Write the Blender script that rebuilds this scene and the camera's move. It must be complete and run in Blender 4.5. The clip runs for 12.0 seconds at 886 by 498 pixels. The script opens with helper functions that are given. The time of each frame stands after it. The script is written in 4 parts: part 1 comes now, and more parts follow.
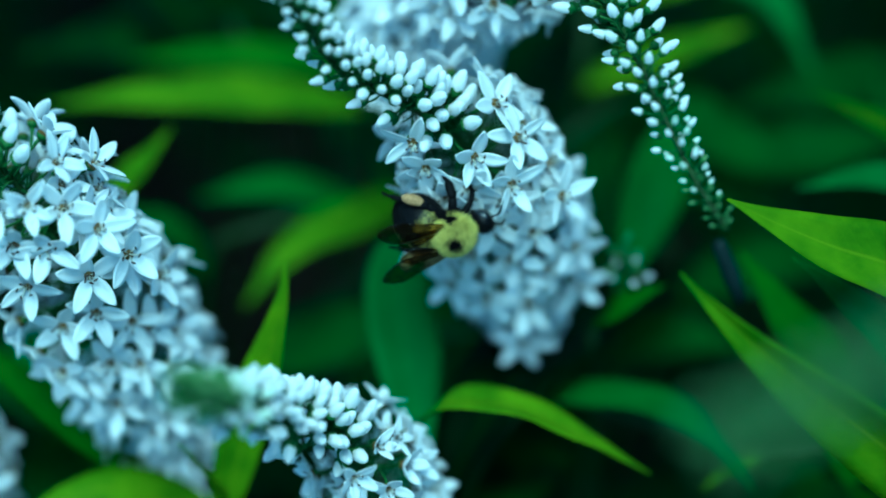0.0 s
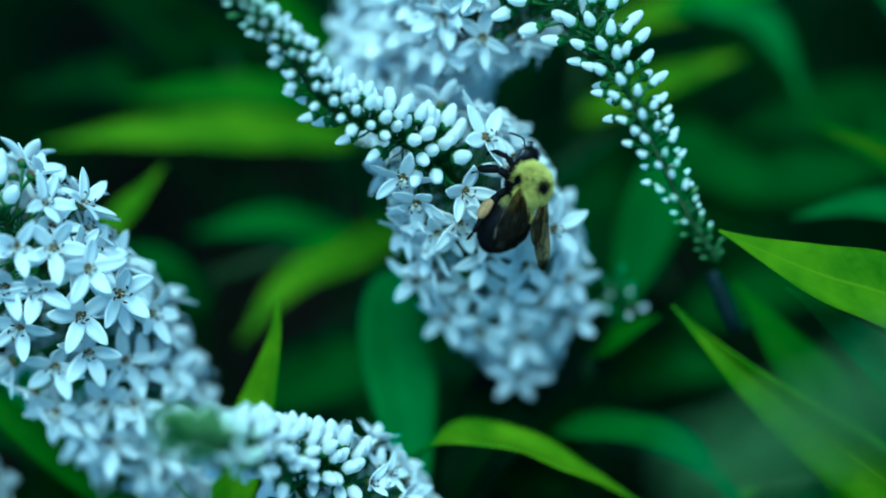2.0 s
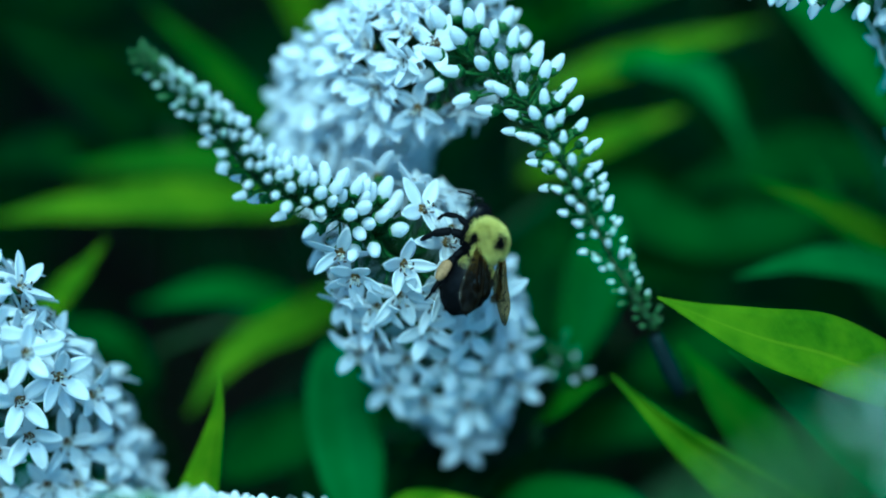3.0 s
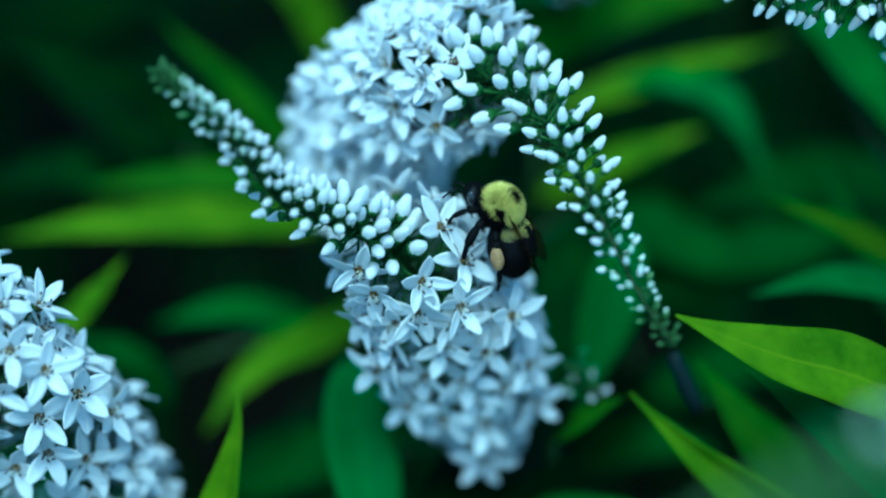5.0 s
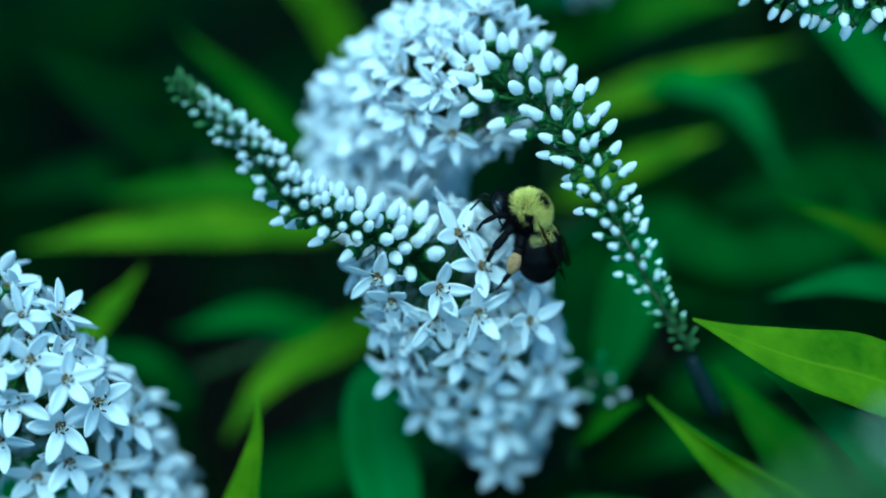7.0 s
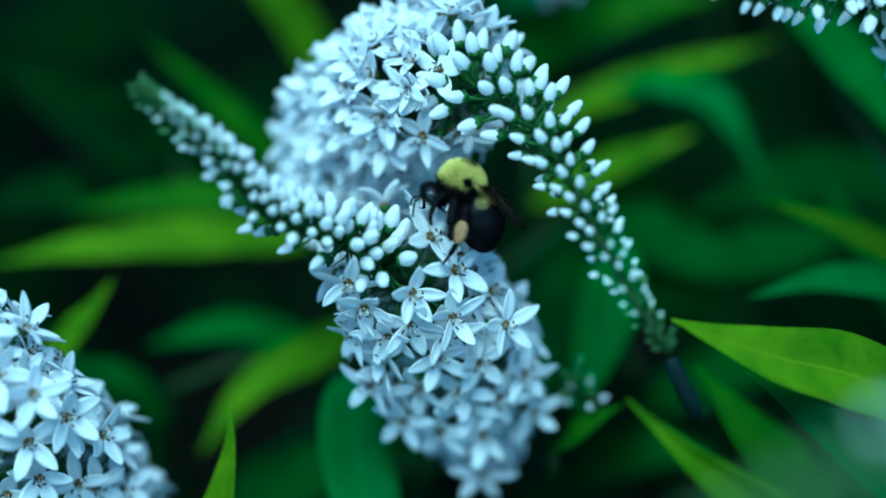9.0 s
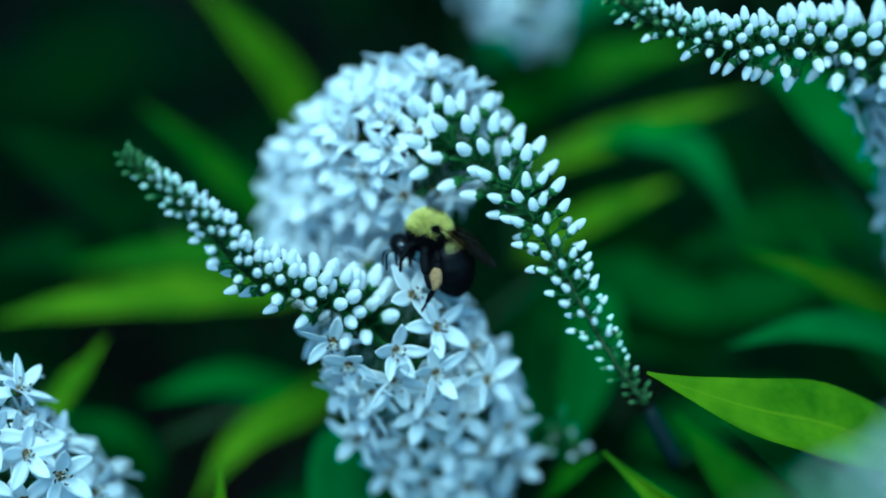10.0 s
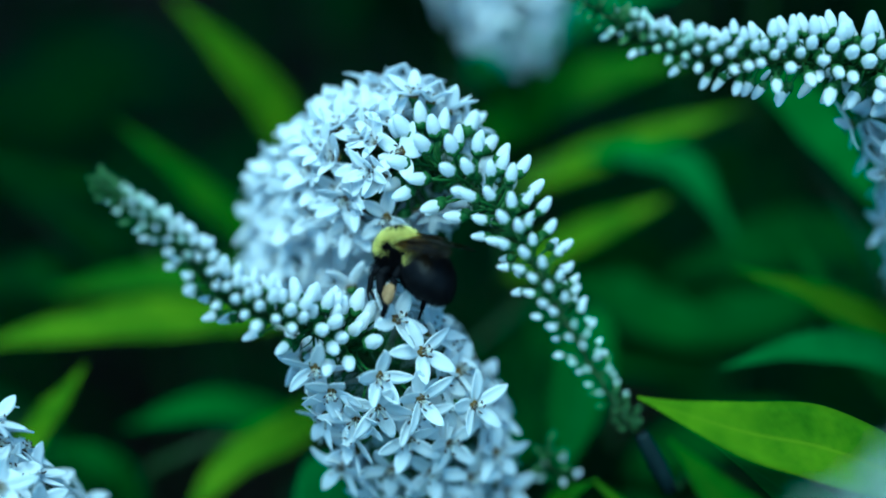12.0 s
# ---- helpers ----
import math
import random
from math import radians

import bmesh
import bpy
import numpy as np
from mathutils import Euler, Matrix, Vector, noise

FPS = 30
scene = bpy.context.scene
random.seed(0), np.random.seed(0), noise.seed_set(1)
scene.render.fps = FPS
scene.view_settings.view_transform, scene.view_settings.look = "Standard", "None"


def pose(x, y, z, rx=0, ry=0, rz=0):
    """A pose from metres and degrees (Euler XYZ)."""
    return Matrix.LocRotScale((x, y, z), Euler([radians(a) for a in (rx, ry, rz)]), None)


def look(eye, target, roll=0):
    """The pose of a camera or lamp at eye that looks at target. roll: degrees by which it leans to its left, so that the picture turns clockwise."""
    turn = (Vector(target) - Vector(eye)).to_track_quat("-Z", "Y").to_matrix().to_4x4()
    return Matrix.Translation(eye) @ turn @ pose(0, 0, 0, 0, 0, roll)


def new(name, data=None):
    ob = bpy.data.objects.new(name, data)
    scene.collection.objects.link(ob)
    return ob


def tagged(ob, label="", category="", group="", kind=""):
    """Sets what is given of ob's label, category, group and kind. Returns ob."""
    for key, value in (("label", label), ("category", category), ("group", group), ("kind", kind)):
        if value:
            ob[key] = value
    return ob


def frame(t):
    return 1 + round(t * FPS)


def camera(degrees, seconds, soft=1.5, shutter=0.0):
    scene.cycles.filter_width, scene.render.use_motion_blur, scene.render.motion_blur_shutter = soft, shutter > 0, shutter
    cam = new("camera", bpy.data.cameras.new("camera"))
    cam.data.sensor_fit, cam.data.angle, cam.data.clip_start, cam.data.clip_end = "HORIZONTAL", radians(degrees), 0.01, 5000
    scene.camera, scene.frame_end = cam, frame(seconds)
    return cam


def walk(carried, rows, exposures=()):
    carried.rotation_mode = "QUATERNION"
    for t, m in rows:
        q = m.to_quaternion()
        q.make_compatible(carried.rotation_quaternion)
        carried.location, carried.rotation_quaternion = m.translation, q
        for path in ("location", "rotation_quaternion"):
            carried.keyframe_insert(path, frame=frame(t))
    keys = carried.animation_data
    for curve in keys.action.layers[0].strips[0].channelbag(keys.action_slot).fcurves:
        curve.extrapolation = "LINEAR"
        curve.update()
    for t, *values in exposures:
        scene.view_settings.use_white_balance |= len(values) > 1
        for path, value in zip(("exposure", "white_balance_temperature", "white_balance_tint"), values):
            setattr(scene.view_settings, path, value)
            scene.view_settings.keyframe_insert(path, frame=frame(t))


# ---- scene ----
# Close view of white gooseneck loosestrife with a bumblebee working along one raceme.
# The bed is laid out in millimetres: u to the right, v up the slope of view, w towards the viewer.
TILT = radians(35)
RIGHT = Vector((1, 0, 0))
UP = Vector((0, math.sin(TILT), math.cos(TILT)))
NEAR = Vector((0, -math.cos(TILT), math.sin(TILT)))
CENTRE = Vector((0, 0, 0.80))
MM = 0.001


def at(p):
    """World place of a point of the bed given in millimetres."""
    return CENTRE + (RIGHT * p[0] + UP * p[1] + NEAR * p[2]) * MM


def way(p):
    """World direction of a direction of the bed."""
    return (RIGHT * p[0] + UP * p[1] + NEAR * p[2]).normalized()


# ---- camera ----
cam = camera(24.0, 12.0, soft=1.8, shutter=0.4)
cam.data.dof.use_dof = True
cam.data.dof.focus_distance = 0.337
cam.data.dof.aperture_fstop = 3.7
cam.data.dof.aperture_blades = 0
PATH = [
    (0, pose(-0.01289, -0.28183, 0.98361, 52.711, -2.144, 2.128)),
    (0.5, pose(-0.01492, -0.27645, 0.98205, 52.683, -1.695, 1.912)),
    (1, pose(-0.01335, -0.27784, 0.98457, 53.325, -1.664, 1.962)),
    (1.5, pose(-0.00975, -0.27940, 0.98431, 53.390, -1.776, 1.734)),
    (2, pose(-0.00953, -0.28011, 0.98442, 53.416, -1.301, 1.933)),
    (2.5, pose(-0.00683, -0.27643, 0.98934, 54.303, -0.958, 1.492)),
    (3, pose(-0.00332, -0.27500, 0.98942, 54.263, -0.389, 0.521)),
    (3.2, pose(-0.00385, -0.27525, 0.98925, 54.369, -0.143, 0.744)),
    (4.8, pose(-0.00463, -0.27726, 0.98850, 54.451, -0.366, 0.981)),
    (5, pose(-0.00443, -0.27570, 0.98963, 54.791, -0.232, 0.795)),
    (5.5, pose(0.00000, -0.27467, 0.99233, 55.000, -0.000, -0.000)),
    (6, pose(-0.00041, -0.27278, 0.99413, 55.452, 0.405, 0.696)),
    (6.5, pose(-0.00339, -0.27750, 0.99229, 54.054, 0.517, 1.545)),
    (7, pose(-0.00410, -0.27647, 0.99082, 54.870, 0.503, 0.929)),
    (7.5, pose(-0.00747, -0.27223, 0.99033, 54.816, 0.653, 0.553)),
    (7.7, pose(-0.00576, -0.27038, 0.99251, 54.735, 0.720, 0.515)),
    (9.3, pose(-0.00108, -0.27382, 0.98501, 55.655, 1.522, -0.174)),
    (9.5, pose(-0.00015, -0.27483, 0.98838, 55.911, 1.891, -0.136)),
    (10, pose(0.00278, -0.27718, 0.99453, 56.078, 2.078, -0.328)),
    (10.5, pose(0.00712, -0.27356, 0.99464, 56.356, 2.560, -0.317)),
    (11, pose(0.00595, -0.27697, 0.99711, 56.954, 2.502, -0.038)),
    (11.5, pose(0.00607, -0.27386, 0.99527, 56.362, 2.408, -0.442)),
    (12, pose(0.00552, -0.26880, 0.99067, 56.424, 2.589, -0.621)),
]
walk(cam, PATH, exposures=[(0, 1.70, 4260, -45), (1.2, 1.70, 4260, -44), (2.5, 1.67, 4280, -37), (5, 1.63, 4300, -33), (12, 1.63, 4300, -33)])

# ---- light: open shade under a bright overcast sky ----
world = bpy.data.worlds.new("sky")
scene.world = world
world.use_nodes = True
wt = world.node_tree
wt.nodes.clear()
sky = wt.nodes.new("ShaderNodeTexSky")
sky.sky_type = "NISHITA"
sky.sun_disc = False
sky.sun_elevation = radians(75)
sky.sun_rotation = radians(200)
sky.air_density, sky.dust_density, sky.ozone_density = 1.0, 0.4, 2.2
bg = wt.nodes.new("ShaderNodeBackground")
bg.inputs["Strength"].default_value = 0.07
wo = wt.nodes.new("ShaderNodeOutputWorld")
wt.links.new(sky.outputs["Color"], bg.inputs["Color"])
wt.links.new(bg.outputs["Background"], wo.inputs["Surface"])
sun = new("sun", bpy.data.lights.new("sun", "SUN"))
sun.data.energy = 1.6
sun.data.angle = radians(32)
sun.data.color = (1.0, 0.95, 0.85)
sun.matrix_basis = look((0, 0, 3), Vector((0, 0, 3)) + Vector((0.10, 0.36, -0.93)))


# ---- materials ----
def node_material(name):
    m = bpy.data.materials.new(name)
    m.use_nodes = True
    t = m.node_tree
    t.nodes.clear()
    return m, t, t.nodes.new("ShaderNodeOutputMaterial"), t.nodes.new("ShaderNodeBsdfPrincipled")


def noise_node(t, scale, detail=3.0, coords=None):
    n = t.nodes.new("ShaderNodeTexNoise")
    n.inputs["Scale"].default_value = scale
    n.inputs["Detail"].default_value = detail
    if coords is None:
        c = t.nodes.new("ShaderNodeTexCoord")
        coords = c.outputs["Object"]
    t.links.new(coords, n.inputs["Vector"])
    return n.outputs["Fac"]


def ramp(t, fac, stops):
    r = t.nodes.new("ShaderNodeValToRGB")
    e = r.color_ramp.elements
    while len(e) < len(stops):
        e.new(0.5)
    for k, (p, c) in zip(e, stops):
        k.position, k.color = p, (*c, 1)
    t.links.new(fac, r.inputs["Fac"])
    return r.outputs["Color"]


def maths(t, op, a, b=None, clamp=False):
    n = t.nodes.new("ShaderNodeMath")
    n.operation, n.use_clamp = op, clamp
    for i, v in enumerate((a, b)):
        if v is None:
            continue
        if isinstance(v, (int, float)):
            n.inputs[i].default_value = v
        else:
            t.links.new(v, n.inputs[i])
    return n.outputs[0]


def mix_colour(t, fac, a, b, mode="MIX"):
    n = t.nodes.new("ShaderNodeMix")
    n.data_type, n.blend_type = "RGBA", mode
    for s, v in ((n.inputs[0], fac), (n.inputs[6], a), (n.inputs[7], b)):
        if isinstance(v, (int, float)):
            s.default_value = v
        elif isinstance(v, tuple):
            s.default_value = (*v, 1)
        else:
            t.links.new(v, s)
    return n.outputs[2]


def bump(t, height, strength, distance, shader):
    b = t.nodes.new("ShaderNodeBump")
    b.inputs["Strength"].default_value, b.inputs["Distance"].default_value = strength, distance
    t.links.new(height, b.inputs["Height"])
    t.links.new(b.outputs["Normal"], shader.inputs["Normal"])


def thin_leaf(t, out, shader, colour, share, tint):
    """Lets part of the light through, as petals and leaves do."""
    tr = t.nodes.new("ShaderNodeBsdfTranslucent")
    t.links.new(mix_colour(t, 1.0, colour, tint, "MULTIPLY"), tr.inputs["Color"])
    mx = t.nodes.new("ShaderNodeMixShader")
    mx.inputs[0].default_value = share
    t.links.new(shader.outputs[0], mx.inputs[1])
    t.links.new(tr.outputs[0], mx.inputs[2])
    t.links.new(mx.outputs[0], out.inputs["Surface"])


def petal_material():
    """Thin white petal, a little uneven from one petal to the next."""
    m, t, out, p = node_material("white_petal")
    info = t.nodes.new("ShaderNodeObjectInfo")
    geo = t.nodes.new("ShaderNodeNewGeometry")
    vary = maths(t, "FRACT", maths(t, "ADD", info.outputs["Random"], geo.outputs["Random Per Island"]))
    shade = ramp(t, noise_node(t, 420, 3), [(0.3, (0.855, 0.86, 0.89)), (0.7, (0.93, 0.93, 0.955))])
    shade = mix_colour(t, maths(t, "MULTIPLY", vary, 0.20), shade, (0.72, 0.77, 0.78))
    t.links.new(shade, p.inputs["Base Color"])
    p.inputs["Roughness"].default_value = 0.6
    p.inputs["Specular IOR Level"].default_value = 0.22
    bump(t, noise_node(t, 1500, 2), 0.25, 0.0002, p)
    thin_leaf(t, out, p, shade, 0.48, (0.97, 0.99, 1.0))
    return m


def green_material(name, low, high, scale=250, rough=0.5):
    m, t, out, p = node_material(name)
    info = t.nodes.new("ShaderNodeObjectInfo")
    c = ramp(t, noise_node(t, scale, 4), [(0.3, low), (0.72, high)])
    c = mix_colour(t, maths(t, "MULTIPLY", info.outputs["Random"], 0.35), c, low)
    t.links.new(c, p.inputs["Base Color"])
    p.inputs["Roughness"].default_value = rough
    p.inputs["Specular IOR Level"].default_value = 0.15
    bump(t, noise_node(t, scale * 4, 2), 0.3, 0.0002, p)
    t.links.new(p.outputs[0], out.inputs["Surface"])
    return m


def leaf_material(name, low, high, rib, share, spread=0.5):
    """Blade with a pale midrib, side veins and blotches; the map runs across and along the blade."""
    m, t, out, p = node_material(name)
    uv = t.nodes.new("ShaderNodeUVMap")
    uv.uv_map = "blade"
    sep = t.nodes.new("ShaderNodeSeparateXYZ")
    t.links.new(uv.outputs["UV"], sep.inputs[0])
    across = maths(t, "ABSOLUTE", maths(t, "SUBTRACT", sep.outputs["X"], 0.5))
    info = t.nodes.new("ShaderNodeObjectInfo")
    c = ramp(t, noise_node(t, 110, 5), [(0.34, low), (0.70, high)])
    c = mix_colour(t, maths(t, "MULTIPLY", info.outputs["Random"], spread), c, low)
    fine = noise_node(t, 900, 3)
    c = mix_colour(t, maths(t, "MULTIPLY", fine, 0.7 * (1 - spread)), c, high)
    vein = maths(t, "SINE", maths(t, "MULTIPLY", maths(t, "SUBTRACT", sep.outputs["Y"], maths(t, "MULTIPLY", across, 0.22)), 150.0))
    vein = maths(t, "GREATER_THAN", vein, 0.93)
    midrib = maths(t, "LESS_THAN", across, 0.022)
    c = mix_colour(t, maths(t, "MULTIPLY", vein, 0.05), c, rib)
    c = mix_colour(t, maths(t, "MULTIPLY", midrib, 0.4), c, rib)
    t.links.new(c, p.inputs["Base Color"])
    p.inputs["Roughness"].default_value = 0.55
    p.inputs["Specular IOR Level"].default_value = 0.04
    bump(t, maths(t, "SUBTRACT", fine, maths(t, "MULTIPLY", vein, 0.7)), 0.35, 0.0004, p)
    thin_leaf(t, out, p, c, share, (1.0, 1.15, 0.45))
    return m


def plain_material(name, low, high, scale, rough, spec=0.4, metal=0.0, strength=0.3):
    m, t, out, p = node_material(name)
    c = ramp(t, noise_node(t, scale, 4), [(0.3, low), (0.7, high)])
    t.links.new(c, p.inputs["Base Color"])
    p.inputs["Roughness"].default_value = rough
    p.inputs["Specular IOR Level"].default_value = spec
    p.inputs["Metallic"].default_value = metal
    bump(t, noise_node(t, scale * 3, 2), strength, 0.0003, p)
    t.links.new(p.outputs[0], out.inputs["Surface"])
    return m


def wing_material():
    """Smoky clear membrane with darker veins."""
    m, t, out, p = node_material("wing_membrane")
    uv = t.nodes.new("ShaderNodeUVMap")
    uv.uv_map = "blade"
    sep = t.nodes.new("ShaderNodeSeparateXYZ")
    t.links.new(uv.outputs["UV"], sep.inputs[0])
    cell = t.nodes.new("ShaderNodeTexVoronoi")
    cell.feature = "DISTANCE_TO_EDGE"
    cell.inputs["Scale"].default_value = 3.4
    st = t.nodes.new("ShaderNodeMapping")
    st.inputs["Scale"].default_value = (1.0, 1.6, 1.0)
    t.links.new(uv.outputs["UV"], st.inputs["Vector"])
    t.links.new(st.outputs["Vector"], cell.inputs["Vector"])
    veins = maths(t, "LESS_THAN", cell.outputs["Distance"], 0.035)
    front = maths(t, "LESS_THAN", sep.outputs["X"], 0.07)
    veins = maths(t, "MAXIMUM", veins, front)
    p.inputs["Base Color"].default_value = (0.014, 0.011, 0.007, 1)
    p.inputs["Roughness"].default_value = 0.3
    p.inputs["Specular IOR Level"].default_value = 0.26
    clear = t.nodes.new("ShaderNodeBsdfTransparent")
    clear.inputs["Color"].default_value = (0.62, 0.53, 0.34, 1)
    mx = t.nodes.new("ShaderNodeMixShader")
    t.links.new(maths(t, "ADD", maths(t, "MULTIPLY", veins, 0.55), 0.12), mx.inputs[0])
    t.links.new(clear.outputs[0], mx.inputs[1])
    t.links.new(p.outputs[0], mx.inputs[2])
    t.links.new(mx.outputs[0], out.inputs["Surface"])
    return m


PETAL = petal_material()
STALK = green_material("green_stalk", (0.008, 0.020, 0.004), (0.026, 0.050, 0.010), 500, 0.55)
CALYX = green_material("pale_calyx", (0.020, 0.060, 0.012), (0.06, 0.13, 0.03), 600, 0.5)
YOUNG = green_material("young_bud", (0.06, 0.13, 0.035), (0.16, 0.24, 0.10), 500, 0.5)
PALE = green_material("pale_bud", (0.44, 0.55, 0.46), (0.68, 0.75, 0.69), 700, 0.5)
HEART = plain_material("flower_heart", (0.045, 0.028, 0.006), (0.12, 0.078, 0.02), 1500, 0.7, 0.2)
FILAMENT = plain_material("filament", (0.42, 0.42, 0.36), (0.60, 0.60, 0.54), 900, 0.5)
ANTHER = plain_material("anther", (0.02, 0.014, 0.012), (0.07, 0.045, 0.035), 1500, 0.7)
LEAF_FRESH = leaf_material("fresh_leaf", (0.034, 0.095, 0.0005), (0.155, 0.265, 0.0008), (0.19, 0.27, 0.004), 0.34)
LEAF_DEEP = leaf_material("deep_leaf", (0.002, 0.062, 0.005), (0.006, 0.125, 0.013), (0.02, 0.14, 0.02), 0.28)
LEAF_TEAL = leaf_material("teal_leaf", (0.002, 0.078, 0.011), (0.007, 0.15, 0.026), (0.016, 0.16, 0.03), 0.30)
# leaf green darkened almost to black: deep shade put into the colour
LEAF_FULL_SHADE = leaf_material("full_shade_leaf", (0.0003, 0.003, 0.0001), (0.006, 0.038, 0.0008), (0.008, 0.04, 0.002), 0.12, 0.95)
# leaf green toned down halfway, partial shade put into the colour
LEAF_PART_SHADE = leaf_material("part_shade_leaf", (0.001, 0.030, 0.002), (0.005, 0.066, 0.005), (0.012, 0.09, 0.01), 0.22)
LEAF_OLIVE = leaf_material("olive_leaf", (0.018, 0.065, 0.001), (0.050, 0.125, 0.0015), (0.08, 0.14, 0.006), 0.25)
WITHERED = plain_material("withered_sheath", (0.003, 0.007, 0.008), (0.009, 0.017, 0.018), 300, 0.6, 0.1)
# soil colour taken below real soil, standing in for shade between plants
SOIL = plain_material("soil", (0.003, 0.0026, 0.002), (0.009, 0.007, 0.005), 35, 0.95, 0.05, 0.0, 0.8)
BEE_BLACK = plain_material("bee_cuticle", (0.002, 0.002, 0.003), (0.005, 0.005, 0.007), 900, 0.42, 0.12)
FUR_YELLOW = plain_material("yellow_fur", (0.50, 0.46, 0.10), (0.76, 0.70, 0.20), 700, 0.75, 0.25)
FUR_BLACK = plain_material("black_fur", (0.002, 0.002, 0.003), (0.005, 0.005, 0.006), 700, 0.7, 0.05)
EYE = plain_material("bee_eye", (0.008, 0.009, 0.012), (0.02, 0.022, 0.03), 2000, 0.15, 0.7)
POLLEN = plain_material("pollen_load", (0.19, 0.115, 0.05), (0.33, 0.21, 0.10), 1600, 0.85, 0.2, 0.0, 0.7)
WING = wing_material()


# ---- building helpers ----
def mesh_from(name, verts, faces, mats, slots=None, uv=None, smooth=True):
    me = bpy.data.meshes.new(name)
    me.from_pydata(verts, [], faces)
    for m in mats:
        me.materials.append(m)
    if slots:
        me.polygons.foreach_set("material_index", slots)
    if smooth:
        me.polygons.foreach_set("use_smooth", [True] * len(me.polygons))
    if uv:
        layer = me.uv_layers.new(name="blade")
        flat = [c for lo in me.loops for c in uv[lo.vertex_index]]
        layer.data.foreach_set("uv", flat)
    me.update()
    return me


def piece(name, mesh, parent, m=None, label="", kind=""):
    ob = new(name, mesh)
    ob.parent = parent
    if m is not None:
        ob.matrix_basis = m
    return tagged(ob, label, kind=kind)


def spline(points, n):
    """n + 1 places along a smooth curve through the points."""
    p = [Vector(q) for q in points]
    p = [p[0] * 2 - p[1]] + p + [p[-1] * 2 - p[-2]]
    out = []
    spans = len(p) - 3
    for i in range(n + 1):
        x = i / n * spans
        k = min(int(x), spans - 1)
        f = x - k
        a, b, c, d = p[k:k + 4]
        out.append(0.5 * (2 * b + (c - a) * f + (2 * a - 5 * b + 4 * c - d) * f * f + (3 * b - a - 3 * c + d) * f ** 3))
    # even steps
    run = [0.0]
    for a, b in zip(out, out[1:]):
        run.append(run[-1] + (b - a).length)
    even, j = [], 0
    for i in range(n + 1):
        s = run[-1] * i / n
        while j < n - 1 and run[j + 1] < s:
            j += 1
        f = (s - run[j]) / max(run[j + 1] - run[j], 1e-9)
        even.append(out[j].lerp(out[j + 1], min(max(f, 0), 1)))
    return even, run[-1]


def tube_data(path, radii, sides=8, closed=True):
    verts, faces = [], []
    side = None
    for i, p in enumerate(path):
        d = (path[min(i + 1, len(path) - 1)] - path[max(i - 1, 0)]).normalized()
        if side is None:
            side = d.orthogonal().normalized()
        side = (side - d * side.dot(d)).normalized()
        other = d.cross(side)
        for k in range(sides):
            a = 2 * math.pi * k / sides
            verts.append(p + (side * math.cos(a) + other * math.sin(a)) * radii[i])
    for i in range(len(path) - 1):
        for k in range(sides):
            a, b = i * sides + k, i * sides + (k + 1) % sides
            faces.append((a, b, b + sides, a + sides))
    if closed:
        faces.append(tuple(range(sides))[::-1])
        faces.append(tuple((len(path) - 1) * sides + k for k in range(sides)))
    return verts, faces


def lathe_data(profile, sides=10, squash=1.0):
    """Turned shape along z: profile of (radius, height)."""
    verts, faces = [], []
    for r, z in profile:
        for k in range(sides):
            a = 2 * math.pi * k / sides
            verts.append(Vector((r * math.cos(a), r * math.sin(a) * squash, z)))
    n = len(profile)
    for i in range(n - 1):
        for k in range(sides):
            a, b = i * sides + k, i * sides + (k + 1) % sides
            faces.append((a, b, b + sides, a + sides))
    faces.append(tuple(range(sides))[::-1])
    faces.append(tuple((n - 1) * sides + k for k in range(sides)))
    return verts, faces


def join_data(items):
    """Several (verts, faces, slot) as one."""
    verts, faces, slots = [], [], []
    for v, f, s in items:
        o = len(verts)
        verts += v
        faces += [tuple(i + o for i in g) for g in f]
        slots += [s] * len(f)
    return verts, faces, slots


def blade_data(path, widths, faces_to, fold, thick, across=3, wave=0.0, seed=0):
    """A thin closed blade along a path: half widths, the way its upper side faces, the fold along its midrib."""
    n, m = len(path), 2 * across + 1
    verts, uv, faces = [], [], []
    rng = random.Random(seed)
    ph = rng.random() * 6
    top, low = [], []
    for i, p in enumerate(path):
        d = (path[min(i + 1, n - 1)] - path[max(i - 1, 0)]).normalized()
        face = faces_to[i] if isinstance(faces_to, list) else faces_to
        up = (face - d * face.dot(d)).normalized()
        side = d.cross(up)
        w = widths[i]
        for k in range(m):
            x = (k - across) / across
            lift = fold * abs(x) ** 1.3 * w + wave * w * math.sin(i * 0.9 + ph + (2 if x > 0 else 0)) * x * x
            q = p + side * (x * w) + up * lift
            edge = 1 - 0.75 * abs(x) ** 4
            rib = 1.8 if k == across else 1.0
            top.append(q + up * thick * 0.5 * edge - up * thick * (0.5 if k == across else 0))
            low.append(q - up * thick * 0.5 * edge * rib)
            uv.append((k / (m - 1), i / (n - 1)))
    verts = top + low
    o = n * m
    for i in range(n - 1):
        for k in range(m - 1):
            a = i * m + k
            faces.append((a, a + m, a + m + 1, a + 1))
            faces.append((o + a, o + a + 1, o + a + m + 1, o + a + m))
        for k in (0, m - 1):
            a = i * m + k
            q = (a, o + a, o + a + m, a + m)
            faces.append(q if k == 0 else q[::-1])
    for i in (0, n - 1):
        for k in range(m - 1):
            a = i * m + k
            q = (a, a + 1, o + a + 1, o + a)
            faces.append(q if i == 0 else q[::-1])
    return verts, faces, uv + uv


